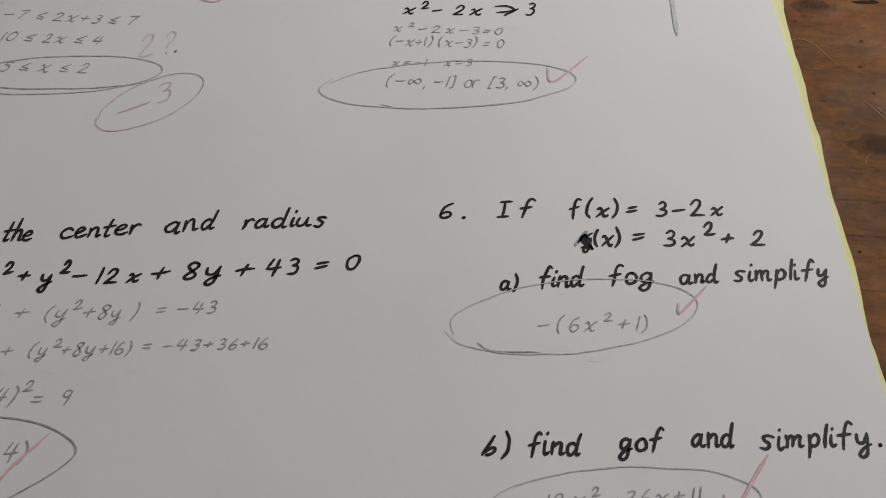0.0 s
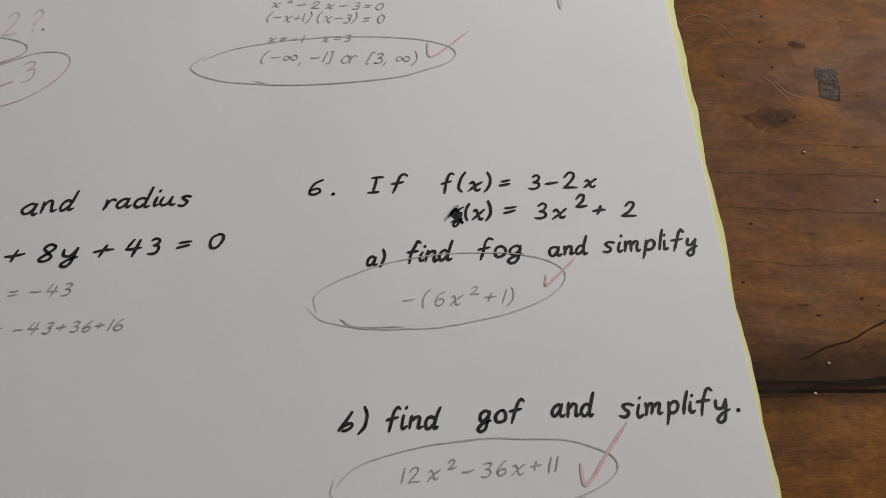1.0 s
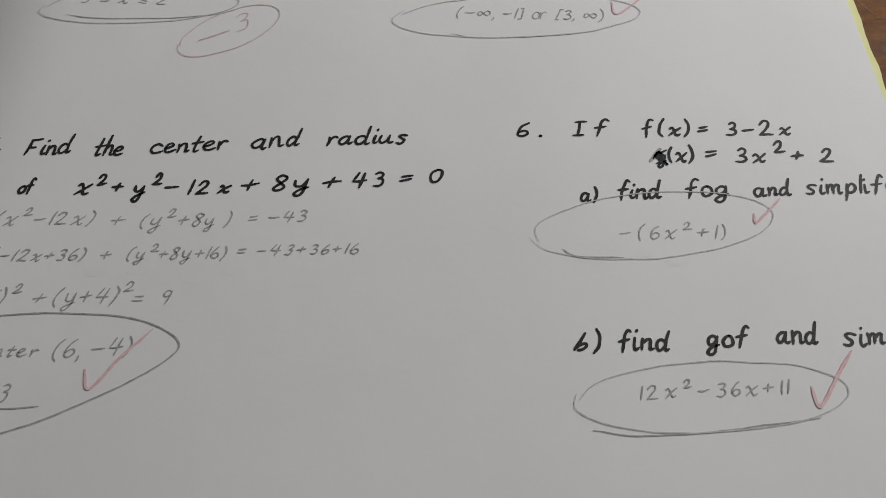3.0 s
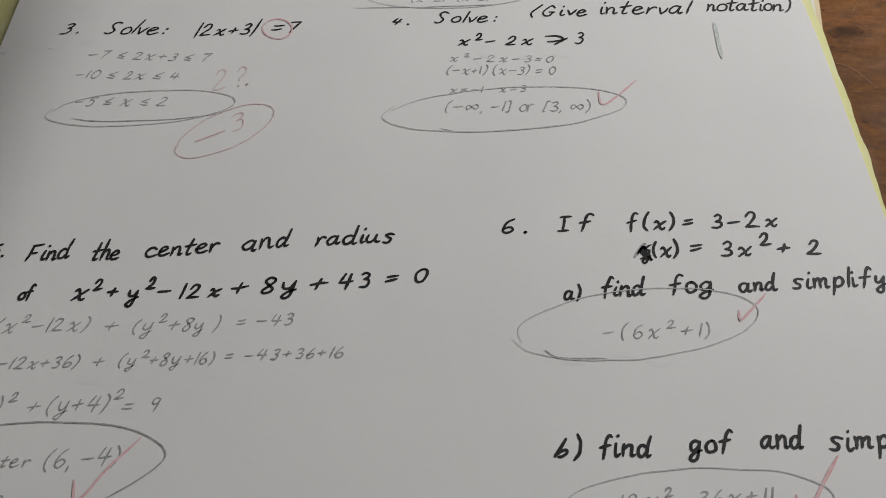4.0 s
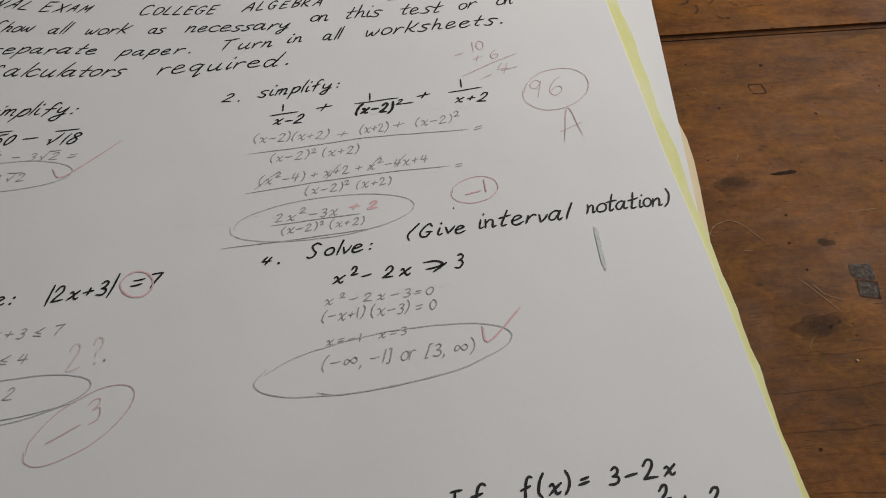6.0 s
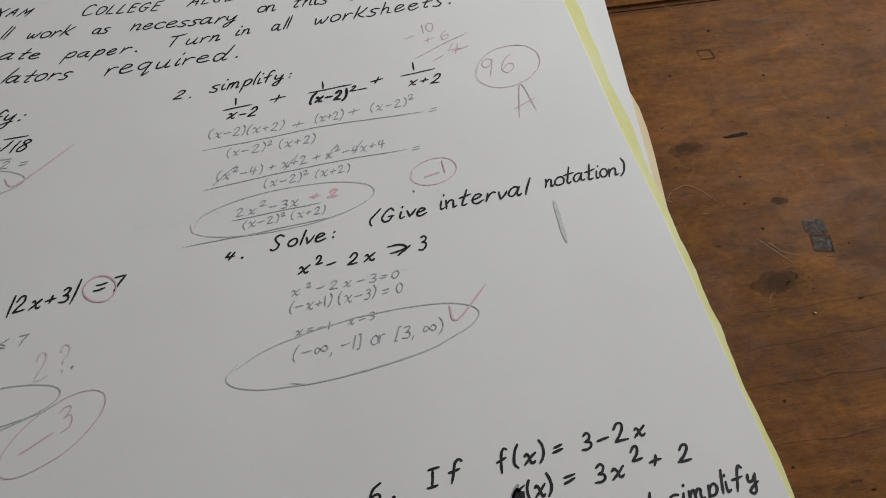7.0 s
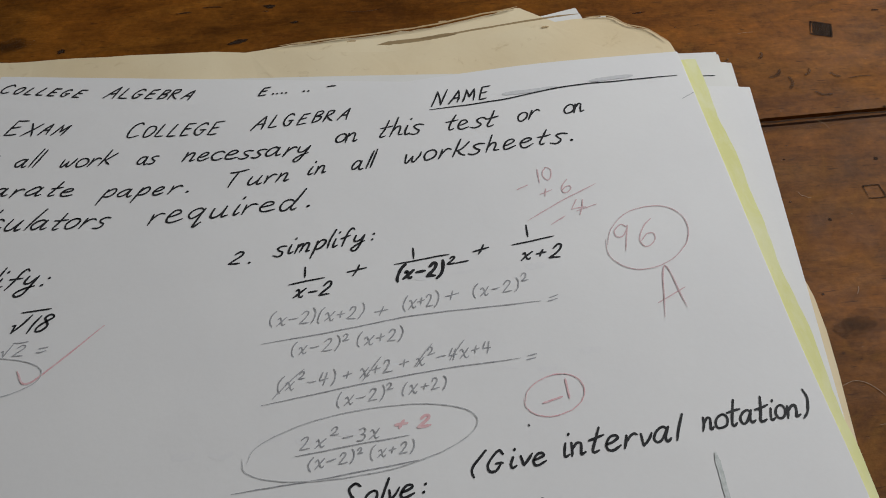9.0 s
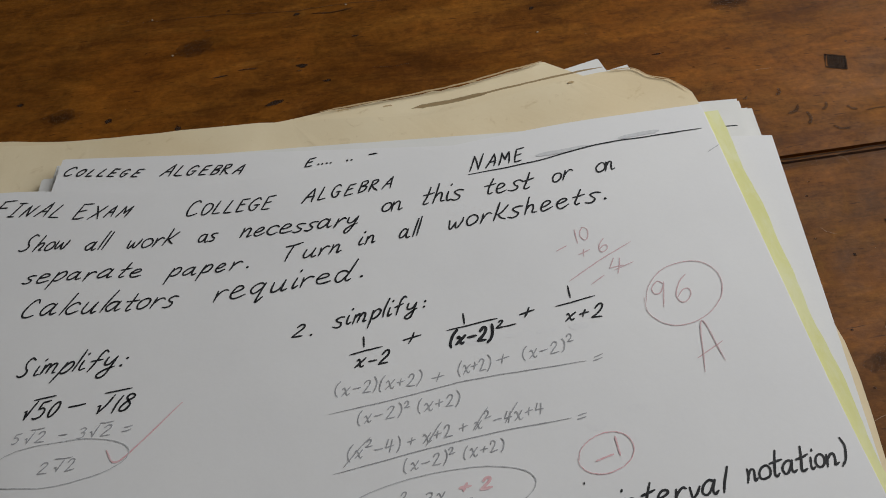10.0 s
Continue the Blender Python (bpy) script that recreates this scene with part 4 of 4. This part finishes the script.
write("pencil", "(x–6)²", 0.0272, 0.0522, 4.7, 0.0129, 0.0031)
write("pencil", "+", 0.0424, 0.0533, 5.3, 0.0018, 0.0024)
write("pencil", "(y+4)²", 0.0457, 0.0531, 3.6, 0.0140, 0.0031)
write("pencil", "=  9", 0.0595, 0.0535, 3.5, 0.0073, 0.0029)
write("pencil", "center", 0.0339, 0.0427, 3.0, 0.0121, 0.0020)
write("pencil", "(6, –4)", 0.0483, 0.0429, 4.2, 0.0134, 0.0033)
write("pencil", "3", 0.0411, 0.0351, 4.0, 0.0021, 0.0031)
write("pen", "6.", 0.1318, 0.0955, 2.7, 0.0055, 0.0039)
write("pen", "I", 0.1437, 0.0962, 5.0, 0.0052, 0.0038)
write("pen", "f", 0.1488, 0.0966, 4.8, 0.0040, 0.0039)
write("pen", "f(x)", 0.1592, 0.0968, 4.2, 0.0111, 0.0037)
write("pen", "=", 0.1718, 0.0977, 6.4, 0.0023, 0.0033)
write("pen", "3–2x", 0.1776, 0.0979, 3.2, 0.0155, 0.0036)
write("pen", "g(x)", 0.1612, 0.0900, 4.4, 0.0087, 0.0034)
write("pen", "=", 0.1724, 0.0911, 5.7, 0.0026, 0.0031)
write("pen", "3x²+", 0.1783, 0.0907, 3.6, 0.0159, 0.0036)
write("pen", "2", 0.1969, 0.0916, 4.3, 0.0046, 0.0036)
write("pen", "a)", 0.1441, 0.0793, 6.0, 0.0041, 0.0034)
write("pen", "find", 0.1520, 0.0803, 3.1, 0.0098, 0.0040)
write("pen", "fog", 0.1663, 0.0813, 4.0, 0.0094, 0.0038)
write("pen", "and", 0.1807, 0.0820, 4.6, 0.0089, 0.0036)
write("pen", "simplify", 0.1918, 0.0829, 4.6, 0.0208, 0.0039)
write("pencil", "–(6x²+1)", 0.1513, 0.0707, 2.5, 0.0219, 0.0030)
write("pen", "b)", 0.1398, 0.0468, 3.7, 0.0057, 0.0036)
write("pen", "find", 0.1483, 0.0470, 2.8, 0.0103, 0.0038)
write("pen", "gof", 0.1644, 0.0481, 3.6, 0.0095, 0.0036)
write("pen", "and", 0.1782, 0.0490, 4.0, 0.0088, 0.0039)
write("pen", "simplify.", 0.1905, 0.0493, 2.4, 0.0234, 0.0039)
write("pencil", "12x²–36x+11", 0.1510, 0.0379, 3.6, 0.0281, 0.0026)
stroke("pen", 0.45, (0.1430, 0.2648), (0.1618, 0.2662), (0.1813, 0.2691), (0.1974, 0.2695), (0.2135, 0.2698))
stroke("pen", 0.40, (0.0275, 0.2142), (0.0330, 0.2146))
stroke("pen", 0.40, (0.0449, 0.2133), (0.0516, 0.2136))
stroke("redcheck", 0.40, (0.0469, 0.1987), (0.0492, 0.1955), (0.0536, 0.1982), (0.0641, 0.2079))
stroke("pen", 0.40, (0.1051, 0.2136), (0.1135, 0.2146))
stroke("pen", 0.40, (0.1298, 0.2163), (0.1430, 0.2176))
stroke("pen", 0.40, (0.1440, 0.2150), (0.1473, 0.2153))
stroke("pen", 0.40, (0.1580, 0.2184), (0.1686, 0.2198))
stroke("pencil", 0.30, (0.0992, 0.1990), (0.1161, 0.2005), (0.1324, 0.2022), (0.1489, 0.2025), (0.1621, 0.2027))
stroke("pencil", 0.30, (0.1018, 0.1859), (0.1052, 0.1891), (0.1086, 0.1921))
stroke("pencil", 0.30, (0.1209, 0.1878), (0.1252, 0.1931))
stroke("pencil", 0.30, (0.1322, 0.1898), (0.1366, 0.1950))
stroke("pencil", 0.30, (0.1399, 0.1905), (0.1437, 0.1949))
stroke("pencil", 0.30, (0.0995, 0.1847), (0.1279, 0.1879), (0.1552, 0.1893))
stroke("pencil", 0.30, (0.1065, 0.1731), (0.1298, 0.1749))
stroke("pencil", 0.30, (0.0941, 0.1670), (0.1133, 0.1681), (0.1326, 0.1697))
stroke("redcheck", 0.40, (0.1580, 0.1785), (0.1625, 0.1795))
stroke("redcheck", 0.40, (0.1638, 0.1835), (0.1638, 0.1789))
stroke("pen", 0.50, (0.1542, 0.1742), (0.1545, 0.1743))
stroke("redpencil", 0.30, (0.1619, 0.2347), (0.1650, 0.2360))
stroke("redpencil", 0.30, (0.1631, 0.2251), (0.1727, 0.2302), (0.1820, 0.2344))
stroke("redpencil", 0.30, (0.1685, 0.2232), (0.1725, 0.2254))
stroke("redpencil", 0.25, (0.1754, 0.2266), (0.1809, 0.2282))
stroke("redpencil", 0.30, (0.1889, 0.1952), (0.1925, 0.2086), (0.1946, 0.1973))
stroke("redpencil", 0.30, (0.1883, 0.1989), (0.1956, 0.2025))
stroke("pen", 0.55, (0.1447, 0.1576), (0.1479, 0.1578), (0.1495, 0.1568), (0.1474, 0.1559), (0.1451, 0.1555))
stroke("pen", 0.55, (0.1469, 0.1546), (0.1486, 0.1558), (0.1507, 0.1572))
stroke("pencil", 0.30, (0.1178, 0.1251), (0.1241, 0.1240), (0.1396, 0.1255), (0.1529, 0.1282))
stroke("redcheck", 0.48, (0.1568, 0.1381), (0.1580, 0.1340), (0.1669, 0.1423))
stroke("smudge", 1.05, (0.1903, 0.1644), (0.1900, 0.1574), (0.1899, 0.1507))
stroke("pencil", 0.30, (0.0295, 0.1258), (0.0371, 0.1251), (0.0537, 0.1261), (0.0651, 0.1283))
stroke("redpencil", 0.35, (0.0604, 0.1192), (0.0670, 0.1230))
stroke("pencil", 0.30, (0.0388, 0.0335), (0.0442, 0.0340), (0.0485, 0.0345))
stroke("pencil", 0.35, (0.0269, 0.0490), (0.0352, 0.0505), (0.0410, 0.0512), (0.0489, 0.0516), (0.0580, 0.0512), (0.0654, 0.0493), (0.0696, 0.0460), (0.0669, 0.0422), (0.0601, 0.0377), (0.0502, 0.0325), (0.0420, 0.0291), (0.0347, 0.0268))
stroke("redcheck", 0.48, (0.0544, 0.0412), (0.0559, 0.0377), (0.0598, 0.0432), (0.0645, 0.0490))
stroke("pen", 0.60, (0.1605, 0.0906), (0.1621, 0.0927), (0.1625, 0.0910), (0.1614, 0.0915), (0.1639, 0.0933))
stroke("pencil", 0.9, (0.1598, 0.0900), (0.1609, 0.0914), (0.1620, 0.0929), (0.1628, 0.0935))
stroke("pen", 0.50, (0.1611, 0.0895), (0.1629, 0.0901), (0.1635, 0.0893), (0.1625, 0.0907))
stroke("pencil", 0.30, (0.1394, 0.0681), (0.1426, 0.0665), (0.1515, 0.0665))
stroke("redcheck", 0.48, (0.1796, 0.0778), (0.1799, 0.0755), (0.1861, 0.0818))
stroke("pencil", 0.30, (0.1420, 0.0322), (0.1493, 0.0315), (0.1612, 0.0322), (0.1725, 0.0338), (0.1829, 0.0352))
stroke("redcheck", 0.62, (0.1826, 0.0411), (0.1832, 0.0373), (0.1871, 0.0419), (0.1920, 0.0483))
stroke("pencil", 0.25, (0.2121, 0.2607), (0.2161, 0.2628))
for x0, x1, y in ((0.0282, 0.0315, 0.2066), (0.0446, 0.0480, 0.2056), (0.0349, 0.0392, 0.1983)):
    stroke("pencil", 0.3, (x0, y), ((x0 + x1) / 2, y - 0.0001), (x1, y))
loop("pencil", 0.30, 0.0351, 0.1974, 0.0175, 0.0052, 0.5)
loop("pencil", 0.30, 0.1201, 0.1747, 0.0244, 0.0066, 4.3)
loop("redcheck", 0.30, 0.1609, 0.1801, 0.0066, 0.0044, 10.8)
loop("redpencil", 0.30, 0.1908, 0.2172, 0.0109, 0.0082, 27.3)
loop("pencil", 0.35, 0.1340, 0.1319, 0.0291, 0.0071, 6.7)
loop("redcheck", 0.60, 0.0745, 0.1584, 0.0040, 0.0036, -38.8)
loop("pencil", 0.35, 0.0456, 0.1297, 0.0226, 0.0055, 7.3)
loop("redpencil", 0.30, 0.0670, 0.1232, 0.0126, 0.0056, 35.5)
loop("pencil", 0.30, 0.1587, 0.0744, 0.0254, 0.0075, 7.6)
loop("pencil", 0.30, 0.1645, 0.0389, 0.0249, 0.0065, 4.0)

# the name on its line, left unreadable
for x0, y0, x1, y1 in ((0.1636, 0.2682, 0.1800, 0.2692), (0.1885, 0.2705, 0.2010, 0.2712)):
    stroke("faintgrey", 1.3, (x0, y0), ((x0 + x1) / 2, (y0 + y1) / 2), (x1, y1))


def header_z(x, y):
    return PAGE - 0.0036 + 0.00016 - sag(x, y)


for text, x, y, turn, length, height in (("COLLEGE", 0.0231, 0.2861, -11.5, 0.0252, 0.0034), ("ALGEBRA", 0.0526, 0.2805, -8.4, 0.0262, 0.0044), ("E....  ..  –", 0.0965, 0.2759, 0.3, 0.0225, 0.0031)):
    write("pen", text, x - 0.0012, y + 0.0036, turn, length, height, header_exam, header_z)
stroke("pen", 0.5, (0.2215, 0.2722), (0.2262, 0.2718), parent=header_exam, z=header_z)

# writing on the back of the sheet, faintly showing through
rnd = random.Random(11)
for x0, y0, n in ((0.165, 0.212, 4), (0.172, 0.188, 3), (0.120, 0.176, 5), (0.150, 0.150, 3), (0.030, 0.152, 4), (0.165, 0.066, 3), (0.080, 0.060, 4)):
    for k in range(n):
        x, y = x0 - k * 0.0085 + rnd.uniform(-0.001, 0.001), y0 + rnd.uniform(-0.0012, 0.0012)
        stroke("ghost", rnd.uniform(0.9, 1.8), (x, y), (x - 0.0022, y + rnd.uniform(-0.001, 0.001)), (x - 0.0048, y), lift=0.00002)
